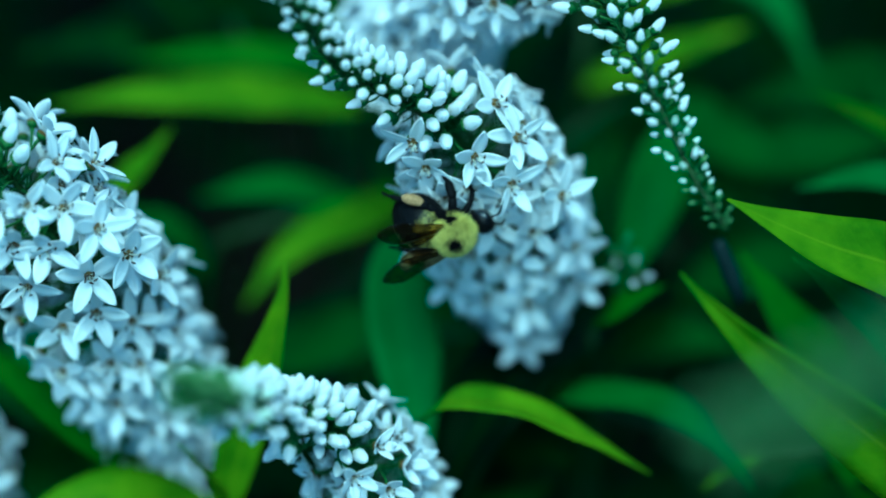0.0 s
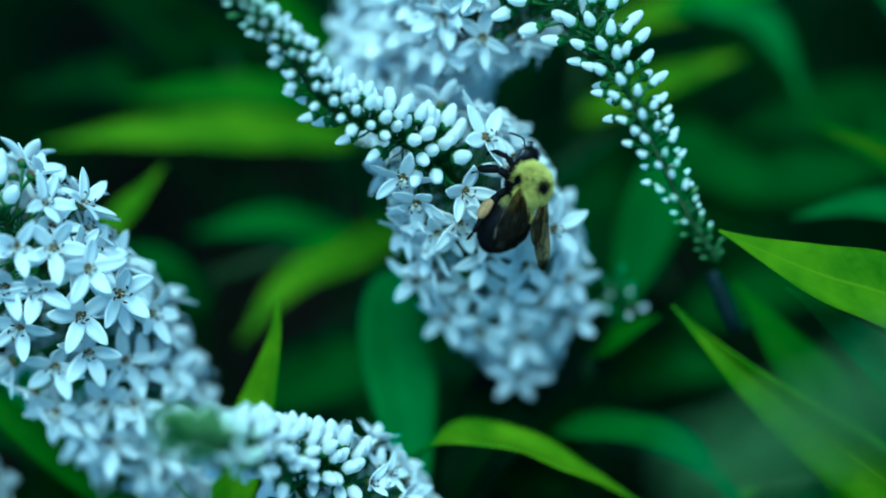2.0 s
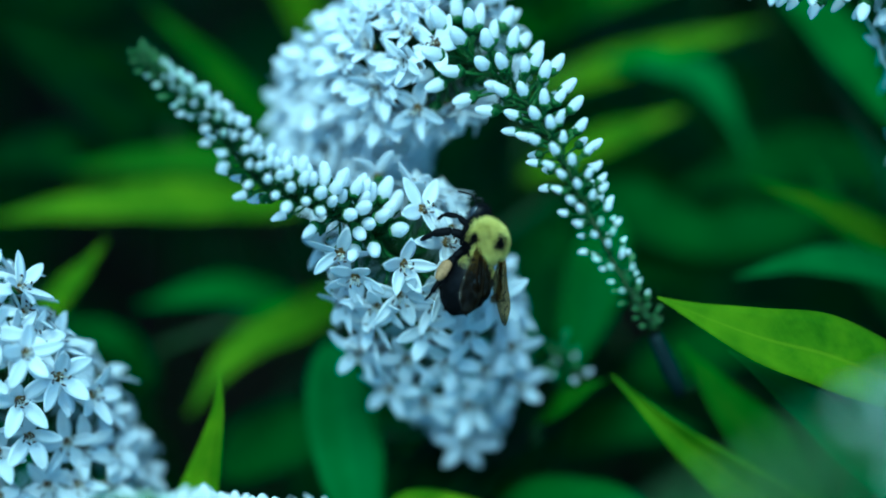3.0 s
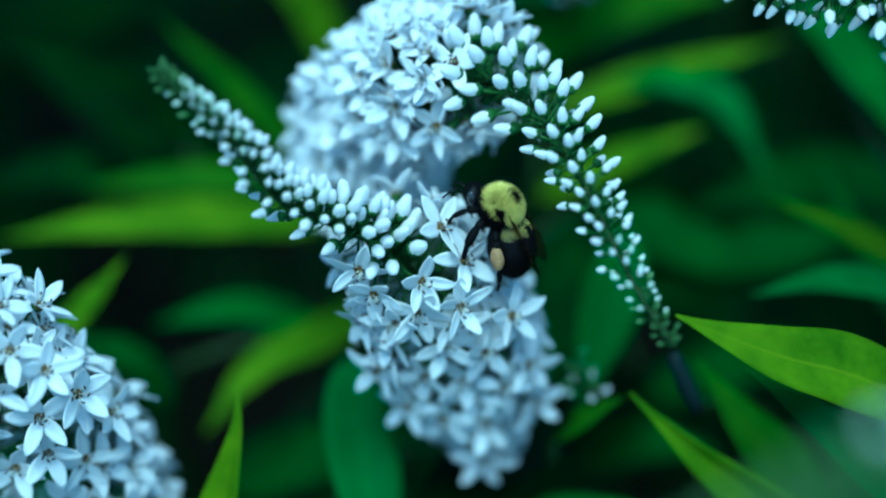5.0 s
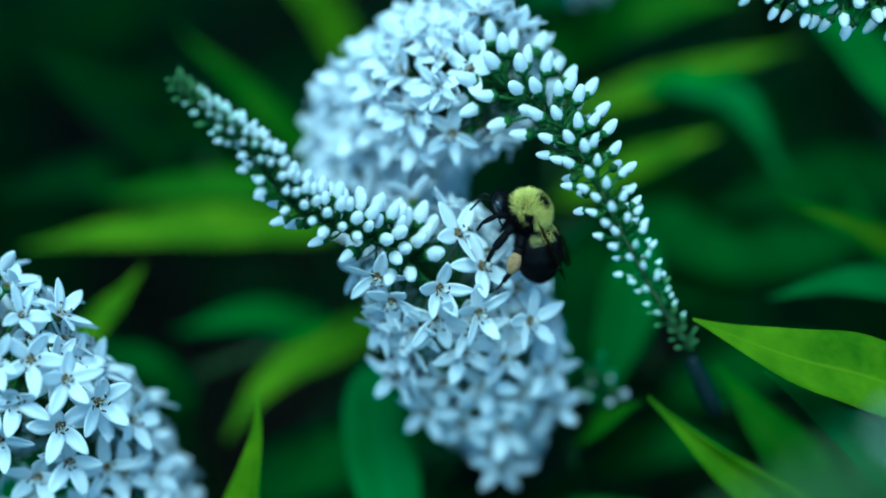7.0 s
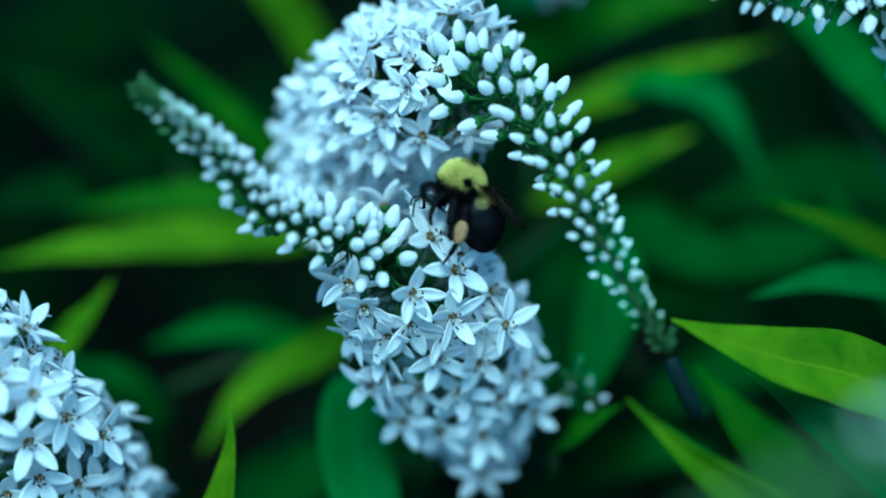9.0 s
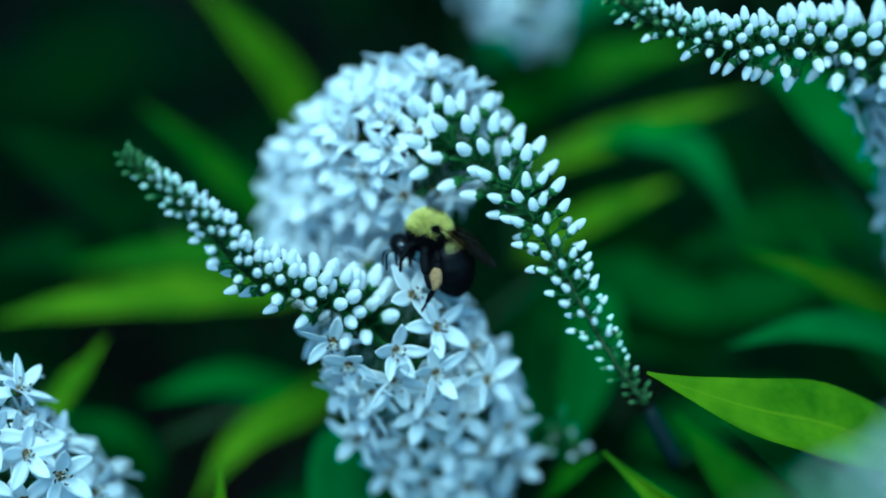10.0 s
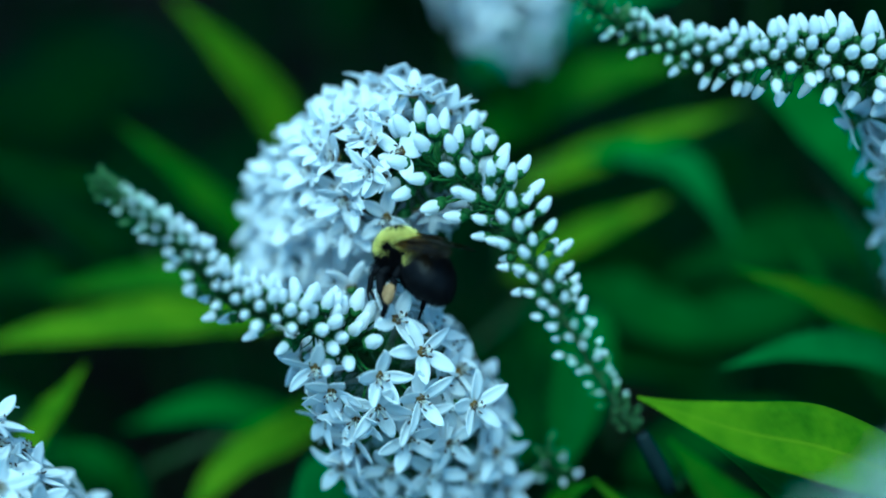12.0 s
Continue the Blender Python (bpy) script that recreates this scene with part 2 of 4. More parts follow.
# ---- ground: soil darkened in colour for shade under the plants, out to the horizon ----
def ground():
    verts, faces = [], []
    rings = [0.0, 0.15, 0.3, 0.5, 0.8, 1.2, 2, 4, 10, 40, 200, 1500]
    sides = 40
    for r in rings[1:]:
        for k in range(sides):
            a = 2 * math.pi * k / sides
            p = Vector((r * math.cos(a), r * math.sin(a), 0))
            h = 0.02 * noise.noise(p * 6) + 0.008 * noise.noise(p * 30) if r < 5 else 0
            verts.append((p.x, p.y, h))
    verts.append((0, 0, 0))
    for k in range(sides):
        faces.append((len(verts) - 1, k, (k + 1) % sides))
    for i in range(len(rings) - 2):
        for k in range(sides):
            a, b = i * sides + k, i * sides + (k + 1) % sides
            faces.append((a, a + sides, b + sides, b))
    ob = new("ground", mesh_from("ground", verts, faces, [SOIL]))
    tagged(ob, "garden soil under the plants, darkened near-black for shade", "soil", kind="structure")


ground()


# ---- flowers and buds, shared meshes ----
def petal_data(length, width, curl, cup, twist):
    """Lance-shaped petal along x: narrow at its base, widest past the middle, with a bluntly pointed tip."""
    n = 8
    path, widths = [], []
    for i in range(n + 1):
        s = i / n
        path.append(Vector((0.0004 + length * s, twist * math.sin(2.6 * s), curl * s * s - 0.0002)))
        w = math.sin(math.pi * (0.10 + 0.885 * s ** 0.98)) ** 0.66
        widths.append(max(width * w, 0.00009))
    return blade_data(path, widths, Vector((0, 0, 1)), cup, 0.00015, 2)


PETAL_FORMS = [petal_data(0.0055, 0.00126, 0.0003, 0.24, 0.0001), petal_data(0.0058, 0.00116, -0.0005, 0.30, -0.0002),
               petal_data(0.0053, 0.00134, 0.0007, 0.18, 0.0002), petal_data(0.0056, 0.00122, -0.0010, 0.26, 0.0003),
               petal_data(0.0050, 0.00118, 0.0011, 0.34, -0.0003)]
PETALS = [mesh_from("petal", v, f, [PETAL]) for v, f, _ in PETAL_FORMS]


def stamen_data(seed, spread):
    rng = random.Random(seed)
    items = []
    for k in range(5):
        a = 2 * math.pi * (k + 0.5) / 5 + rng.uniform(-0.2, 0.2)
        out = spread * rng.uniform(0.8, 1.15)
        h = rng.uniform(0.0010, 0.0017)
        path = [Vector((0.0003 * math.cos(a), 0.0003 * math.sin(a), 0)),
                Vector((out * 0.6 * math.cos(a), out * 0.6 * math.sin(a), h * 0.6)),
                Vector((out * math.cos(a), out * math.sin(a), h))]
        v, f = tube_data(path, [0.00013, 0.00011, 0.00009], 5)
        items.append((v, f, 0))
        d = Vector((math.cos(a + 1), math.sin(a + 1), 0.3)).normalized()
        e = path[-1]
        v, f = tube_data([e - d * 0.0004, e - d * 0.00016, e + d * 0.00016, e + d * 0.0004], [0.00006, 0.00016, 0.00016, 0.00006], 6)
        items.append((v, f, 1))
    v, f = tube_data([Vector((0, 0, 0)), Vector((0.0001, 0, 0.0016))], [0.00014, 0.0001], 5)
    items.append((v, f, 0))
    return join_data(items)


STAMEN_FORMS = [stamen_data(1, 0.0010), stamen_data(2, 0.0013), stamen_data(3, 0.0008)]
STAMENS = [mesh_from("flower_heart", v, f, [FILAMENT, ANTHER], s) for v, f, s in STAMEN_FORMS]


def flower_base_data(length, seed):
    """Pedicel with its bract, the cup of sepals and the heart of the flower; grows along z."""
    rng = random.Random(seed)
    bend = Vector((rng.uniform(-1, 1), rng.uniform(-1, 1), 0)) * 0.0009
    path = [Vector((0, 0, length * s)) + bend * math.sin(math.pi * s) for s in (0, 0.25, 0.5, 0.75, 1)]
    v, f = tube_data(path, [0.00034, 0.00027, 0.00025, 0.00027, 0.0004], 6)
    items = [(v, f, 0)]
    v, f = lathe_data([(0.0003, -0.0012), (0.0008, -0.0009), (0.0011, -0.0003), (0.0009, -0.0001)], 10)
    items.append(([p + Vector((0, 0, length)) for p in v], f, 0))
    v, f = lathe_data([(0.00105, -0.0002), (0.00108, 0.00008), (0.0008, 0.00028), (0.0006, 0.00055), (0.0002, 0.0007)], 10)
    items.append(([p + Vector((0, 0, length)) for p in v], f, 1))
    bract = [Vector((0.0003, 0.0003, 0.0003)), Vector((0.0009, 0.0012, 0.0016)), Vector((0.0011, 0.0018, 0.004))]
    v, f, _ = blade_data(bract, [0.0003, 0.00045, 0.00008], Vector((0, 1, 0)), 0.2, 0.0001, 1)
    items.append((v, f, 0))
    return join_data(items)


BASE_FORMS = [(L, flower_base_data(L, i)) for i, L in enumerate((0.0092, 0.0106, 0.0118, 0.0130))]
FLOWER_BASES = [(L, mesh_from("flower", v, f, [CALYX, HEART], s)) for L, (v, f, s) in BASE_FORMS]


def petal_pose(L, turn, i, opening, rng):
    a = turn + 2 * math.pi * i / 5 + rng.uniform(-0.16, 0.16)
    lift = opening + rng.uniform(-0.2, 0.2)
    return Matrix.Translation((0, 0, L + 0.0002)) @ Matrix.Rotation(a, 4, "Z") @ Matrix.Rotation(-lift, 4, "Y") @ Matrix.Rotation(rng.uniform(-0.3, 0.3), 4, "X")


def whole_flower_mesh(form, opening, seed):
    """A flower of the crowd, grown as one piece: base, five petals and stamens."""
    rng = random.Random(seed)
    L, (v, f, s) = form
    verts, faces, slots = list(v), list(f), list(s)
    turn = rng.random() * 6.28
    pieces = [(petal_pose(L, turn, i, opening, rng), *rng.choice(PETAL_FORMS)[:2], None) for i in range(5)]
    pieces.append((Matrix.Translation((0, 0, L + 0.0004)) @ Matrix.Rotation(turn, 4, "Z"), *rng.choice(STAMEN_FORMS)))
    for m, v, f, s in pieces:
        o = len(verts)
        verts += [m @ q for q in v]
        faces += [tuple(i + o for i in g) for g in f]
        slots += [2] * len(f) if s is None else [3 + k for k in s]
    return mesh_from("flower", verts, faces, [CALYX, HEART, PETAL, FILAMENT, ANTHER], slots)


WHOLE_FLOWERS = [(op, whole_flower_mesh(BASE_FORMS[k % 4], op, 200 + k)) for k, op in enumerate((0.05, 0.1, 0.2, 0.25, 0.32, 0.4, 0.45, 0.55, 0.62, 0.7, 0.85, 1.0))]


def bud_mesh(length, seed, fat, mat):
    """Closed bud, a pointed egg with the seams of its folded petals."""
    prof = [(0.0002, 0), (0.62, 0.12), (0.93, 0.28), (1.0, 0.44), (0.94, 0.58), (0.81, 0.72), (0.62, 0.85), (0.38, 0.95), (0.06, 1.0)]
    v, f = lathe_data([(max(r, 0.02) * fat, z * 0.0050) for r, z in prof], 15)
    rng = random.Random(seed)
    tw = rng.uniform(0.6, 1.2)
    out = []
    for p in v:
        a = math.atan2(p.y, p.x) + tw * p.z / 0.0050
        k = 1 + 0.045 * math.cos(5 * a) * min(1.0, p.z / 0.0015)
        out.append(Vector((p.x * k, p.y * k, p.z + length)))
    return mesh_from("bud", out, f, [mat])


def bud_calyx_mesh(length, seed):
    rng = random.Random(seed + 50)
    bend = Vector((rng.uniform(-1, 1), rng.uniform(-1, 1), 0)) * 0.0006
    path = [Vector((0, 0, length * s)) + bend * math.sin(math.pi * s) for s in (0, 0.33, 0.66, 1)]
    v, f = tube_data(path, [0.00036, 0.0003, 0.0003, 0.0004], 6)
    items = [(v, f, 0)]
    v, f = lathe_data([(0.00035, -0.0003), (0.0009, 0.0001), (0.00135, 0.0008), (0.00125, 0.0011)], 10)
    v = [Vector((p.x, p.y, p.z + length + (0.0006 if k >= 20 and k % 2 else 0))) for k, p in enumerate(v)]
    items.append((v, f, 0))
    bract = [Vector((0.0003, 0.0003, 0.0002)), Vector((0.001, 0.0013, 0.0016)), Vector((0.0013, 0.0018, 0.0042))]
    v, f, _ = blade_data(bract, [0.0003, 0.0005, 0.00008], Vector((0, 1, 0)), 0.2, 0.00012, 1)
    items.append((v, f, 0))
    v, f, s = join_data(items)
    return mesh_from("calyx", v, f, [CALYX], s)


BUDS = [(bud_mesh(L, i, fat, PETAL), bud_calyx_mesh(L, i), bud_mesh(L, i, fat * 0.97, PALE), bud_mesh(L, i, fat * 0.92, YOUNG))
        for i, (L, fat) in enumerate(((0.0046, 0.00114), (0.0056, 0.00120), (0.0040, 0.00108), (0.0051, 0.00125)))]


def add_flower(parent, m, k, rng, opening):
    L, me = rng.choice(k)
    ob = piece("flower", me, parent, m)
    turn = rng.random() * 6.28
    for i in range(5):
        piece("petal", rng.choice(PETALS), ob, petal_pose(L, turn, i, opening, rng))
    piece("flower_heart", rng.choice(STAMENS), ob, Matrix.Translation((0, 0, L + 0.0004)) @ Matrix.Rotation(turn, 4, "Z"))


def add_whole_flower(parent, m, rng, opening):
    fits = sorted(WHOLE_FLOWERS, key=lambda e: abs(e[0] - opening))[:4]
    piece("flower", rng.choice(fits)[1], parent, m)


LONG_BUDS = [(bud_mesh(L, i, fat, PETAL), bud_calyx_mesh(L, i), bud_mesh(L, i, fat * 0.97, PALE), bud_mesh(L, i, fat * 0.92, YOUNG))
             for i, (L, fat) in enumerate(((0.0062, 0.00118), (0.0073, 0.00125), (0.0050, 0.00111), (0.0067, 0.00127)))]


def add_bud(parent, m, rng, age, long_stalk=False):
    """age: 0 a ripe white bud, 1 pale green, 2 still green."""
    forms = rng.choice(LONG_BUDS if long_stalk else BUDS)
    ob = piece("bud", forms[(0, 2, 3)[age]], parent, m)
    piece("calyx", forms[1], ob)


def flower_spike(label, axis, foot, flowers, buds, open_to, lean, seed, reach=(1.0, 0.25), tilt=(0.25, 0.95), group="loosestrife racemes", young_from=0.93, flower_scale=1.0, taper=0.0, front=(), long_stalk=False, cup=0.06, rise=0.0, front_cup=0.0, outward=0.6):
    """An arching raceme: open flowers from its base up to the share open_to of its length, then buds that shrink to the tip.
    axis: places from base to tip; foot: places of the stalk down to the ground; lean: the side to which the florets crowd."""
    rng = random.Random(seed)
    pts = [at(p) for p in axis]
    down = [at(p) for p in foot]
    base = Vector((down[-1].x, down[-1].y, 0.0))
    root = new("flower_spike")
    root.matrix_basis = Matrix.Translation(base)
    tagged(root, label, "flower", group)
    n = 60
    line, total = spline([p - base for p in pts], n)
    stalk, _ = spline([p - base for p in down[::-1]] + [line[0]], 24)
    if stalk[0].z > 0:
        stalk = [Vector((0, 0, -0.01))] + stalk
    path = stalk[:-1] + line
    radii = [0.0013] * (len(stalk) - 1) + [0.0009 - 0.0005 * i / n for i in range(n + 1)]
    v, f = tube_data(path, radii, 8)
    piece("stem", mesh_from("stem", v, f, [STALK]), root)
    lean_v = way(lean) if lean else None
    # the flowers that look out towards the path, each at its own place
    front_at = [at(g) - base for g in front]
    for g in front_at:
        near = min(line, key=lambda c: (c - g).length)
        out = ((g - near).normalized() * outward + way((0, -0.12, 1)) * (1.2 - outward)).normalized()
        L, me = min(FLOWER_BASES, key=lambda e: abs(e[0] - (g - near).length))
        sc = flower_scale * rng.uniform(0.97, 1.05)
        q = out.to_track_quat("Z", "Y").to_matrix().to_4x4()
        add_flower(root, Matrix.Translation(g - out * L * sc) @ q @ Matrix.Rotation(rng.random() * 6.28, 4, "Z") @ Matrix.Scale(sc, 4), [(L, me)], rng, front_cup + rng.uniform(0.0, 0.16))
    # open flowers spread evenly, buds closer towards the tip
    for i in range(flowers + buds):
        if i < flowers:
            s = open_to * ((i + 0.5) / flowers) ** 0.9
        else:
            s = open_to + (1 - open_to) * (1 - (1 - (i - flowers + 0.5) / buds) ** 1.15)
        j = min(int(s * n), n - 1)
        p = line[j].lerp(line[j + 1], s * n - j)
        d = (line[j + 1] - line[j]).normalized()
        ref = d.orthogonal().normalized() if lean_v is None else (lean_v - d * lean_v.dot(d)).normalized()
        a = i * 2.39996 + rng.uniform(-0.25, 0.25)
        side = ref * math.cos(a) + d.cross(ref) * math.sin(a)
        if lean_v is not None:
            side = (side + ref * lean[3] * (0.2 if i < flowers else 1.0)).normalized()
        is_open = i < flowers - 4 or (i < flowers and rng.random() < 0.6)
        if is_open:
            k = tilt[0] + rng.uniform(-0.12, 0.12)
        else:
            k = tilt[1] + rng.uniform(-0.15, 0.15)
        out = side + d * k
        if lean_v is not None:
            out = out + lean_v * (lean[4] if i >= flowers else rise)
        out.normalize()
        grow = reach[0] + (reach[1] - reach[0]) * max(0.0, (s - open_to) / (1 - open_to)) ** 0.9 if not is_open else 1.0
        q = out.to_track_quat("Z", "Y").to_matrix().to_4x4()
        spin = Matrix.Rotation(rng.random() * 6.28, 4, "Z")
        if is_open:
            near_bud = max(0.0, 1 - (open_to - s) / 0.10)
            sc = flower_scale * rng.uniform(0.94, 1.06) * (1 - taper * max(0.0, 1 - s / (0.5 * open_to)) ** 1.3)
            if s > open_to * 0.84:
                sc *= 0.88
            opening = cup + 0.5 * near_bud * rng.random() + rng.uniform(-0.08, 0.16)
            face = p + out * 0.0112 * sc
            if any((face - g).length < 0.0046 or (out.dot(NEAR) > 0.2 and ((face - g) - NEAR * (face - g).dot(NEAR)).length < 0.0040 and (face - g).dot(NEAR) > -0.0035) for g in front_at):
                continue
            if side.dot(NEAR) < 0.25 or (face + base - CENTRE).dot(NEAR) < -0.034:
                add_whole_flower(root, Matrix.Translation(p) @ q @ spin @ Matrix.Scale(sc, 4), rng, opening)
                continue
            add_flower(root, Matrix.Translation(p) @ q @ spin @ Matrix.Scale(sc, 4), FLOWER_BASES[1:] if s < open_to * 0.8 else FLOWER_BASES[:3], rng, opening)
        else:
            sc = grow * rng.uniform(0.92, 1.08)
            add_bud(root, Matrix.Translation(p) @ q @ spin @ Matrix.Scale(sc, 4), rng, 2 if s > young_from + rng.uniform(-0.05, 0.03) else 1 if s > young_from - rng.uniform(0.0, 0.14) else 0, long_stalk)
    return root


# ---- leaves ----
DOWN = Vector((0, -0.819, -0.574))


def leaf_mesh(points, half, facing, fold, mat, seed):
    n = 22
    path, _ = spline(points, n)
    widths = []
    for i in range(n + 1):
        s = i / n
        w = max(0.05, math.sin(math.pi * min(1.0, 0.06 + 0.94 * s ** 0.78)) ** 0.85)
        if s > 0.55:
            w *= 1 - 0.35 * ((s - 0.55) / 0.45) ** 1.5
        widths.append(max(half * MM * w, 0.00018))
    v, f, uv = blade_data(path, widths, facing, fold, 0.00028, 3, 0.05, seed)
    return mesh_from("leaf", v, f, [mat], uv=uv)


def shoot(label, leaves, seed, extra=3, group="leafy loosestrife stems"):
    """A leafy stem. leaves: (places from base to tip, half width, facing, fold, material); extra leaves stand lower on the stem."""
    rng = random.Random(seed)
    bases = sorted((at(l[0][0]) for l in leaves), key=lambda p: p.z)
    low = bases[0]
    foot = Vector((low.x + rng.uniform(-0.02, 0.02), low.y + rng.uniform(0.07, 0.11), 0))
    root = new("leafy_stem")
    root.matrix_basis = Matrix.Translation(foot)
    tagged(root, label, "plant", group)
    mid = foot.lerp(low, 0.7) + Vector((rng.uniform(-0.015, 0.015), rng.uniform(0.03, 0.05), 0))
    path, _ = spline([Vector((0, 0, -0.01)), mid - foot] + [b - foot for b in bases], 40)
    v, f = tube_data(path, [0.0022 - 0.0012 * i / 40 for i in range(41)], 8)
    piece("stem", mesh_from("stem", v, f, [STALK]), root)
    for i, (pts, half, facing, fold, mat) in enumerate(leaves):
        p = [at(q) for q in pts]
        ob = piece("leaf", leaf_mesh([q - p[0] for q in p], half, way(facing), fold, mat, seed * 31 + i), root)
        ob.matrix_basis = Matrix.Translation(p[0] - foot)
    for i in range(extra):
        j = int(len(path) * rng.uniform(0.55, 0.88))
        a = rng.random() * 6.28
        # the near-black picks have shade in their colour
        hang_leaf(root, path[j], a, rng, rng.choice((LEAF_FULL_SHADE, LEAF_FULL_SHADE, LEAF_DEEP)))
    return root


def hang_leaf(root, p, a, rng, mat, size=1.0):
    """A leaf that springs from the stem and arches over."""
    L = rng.uniform(0.075, 0.115) * size
    d = Vector((math.cos(a), math.sin(a), 0))
    rise = rng.uniform(0.15, 0.75)
    pts = [Vector((0, 0, 0)), d * L * 0.4 + Vector((0, 0, L * 0.4 * rise)), d * L * 0.75 + Vector((0, 0, L * 0.4 * rise)), d * L + Vector((0, 0, L * (0.3 * rise - 0.22)))]
    face = (Vector((0, 0, 1)) + d * rng.uniform(-0.3, 0.3) + d.cross(Vector((0, 0, 1))) * rng.uniform(-0.45, 0.45)).normalized()
    ob = piece("leaf", leaf_mesh(pts, rng.uniform(10, 15) * size, face, rng.uniform(0.1, 0.35), mat, rng.randint(0, 9999)), root)
    ob.matrix_basis = Matrix.Translation(p)


def foot_of(b, dx=0.0, back=35.0):
    """The stalk's way from the base of a raceme down to the soil."""
    b = Vector(b)
    drop = 800 + b.dot(Vector((0, 0.819, 0.574)))
    return [tuple(b + Vector((dx * 0.2, -14, -back))), tuple(b + DOWN * drop * 0.35 + Vector((dx, 0, -back * 0.8))), tuple(b + DOWN * drop + Vector((dx * 1.3, 0, 0)))]


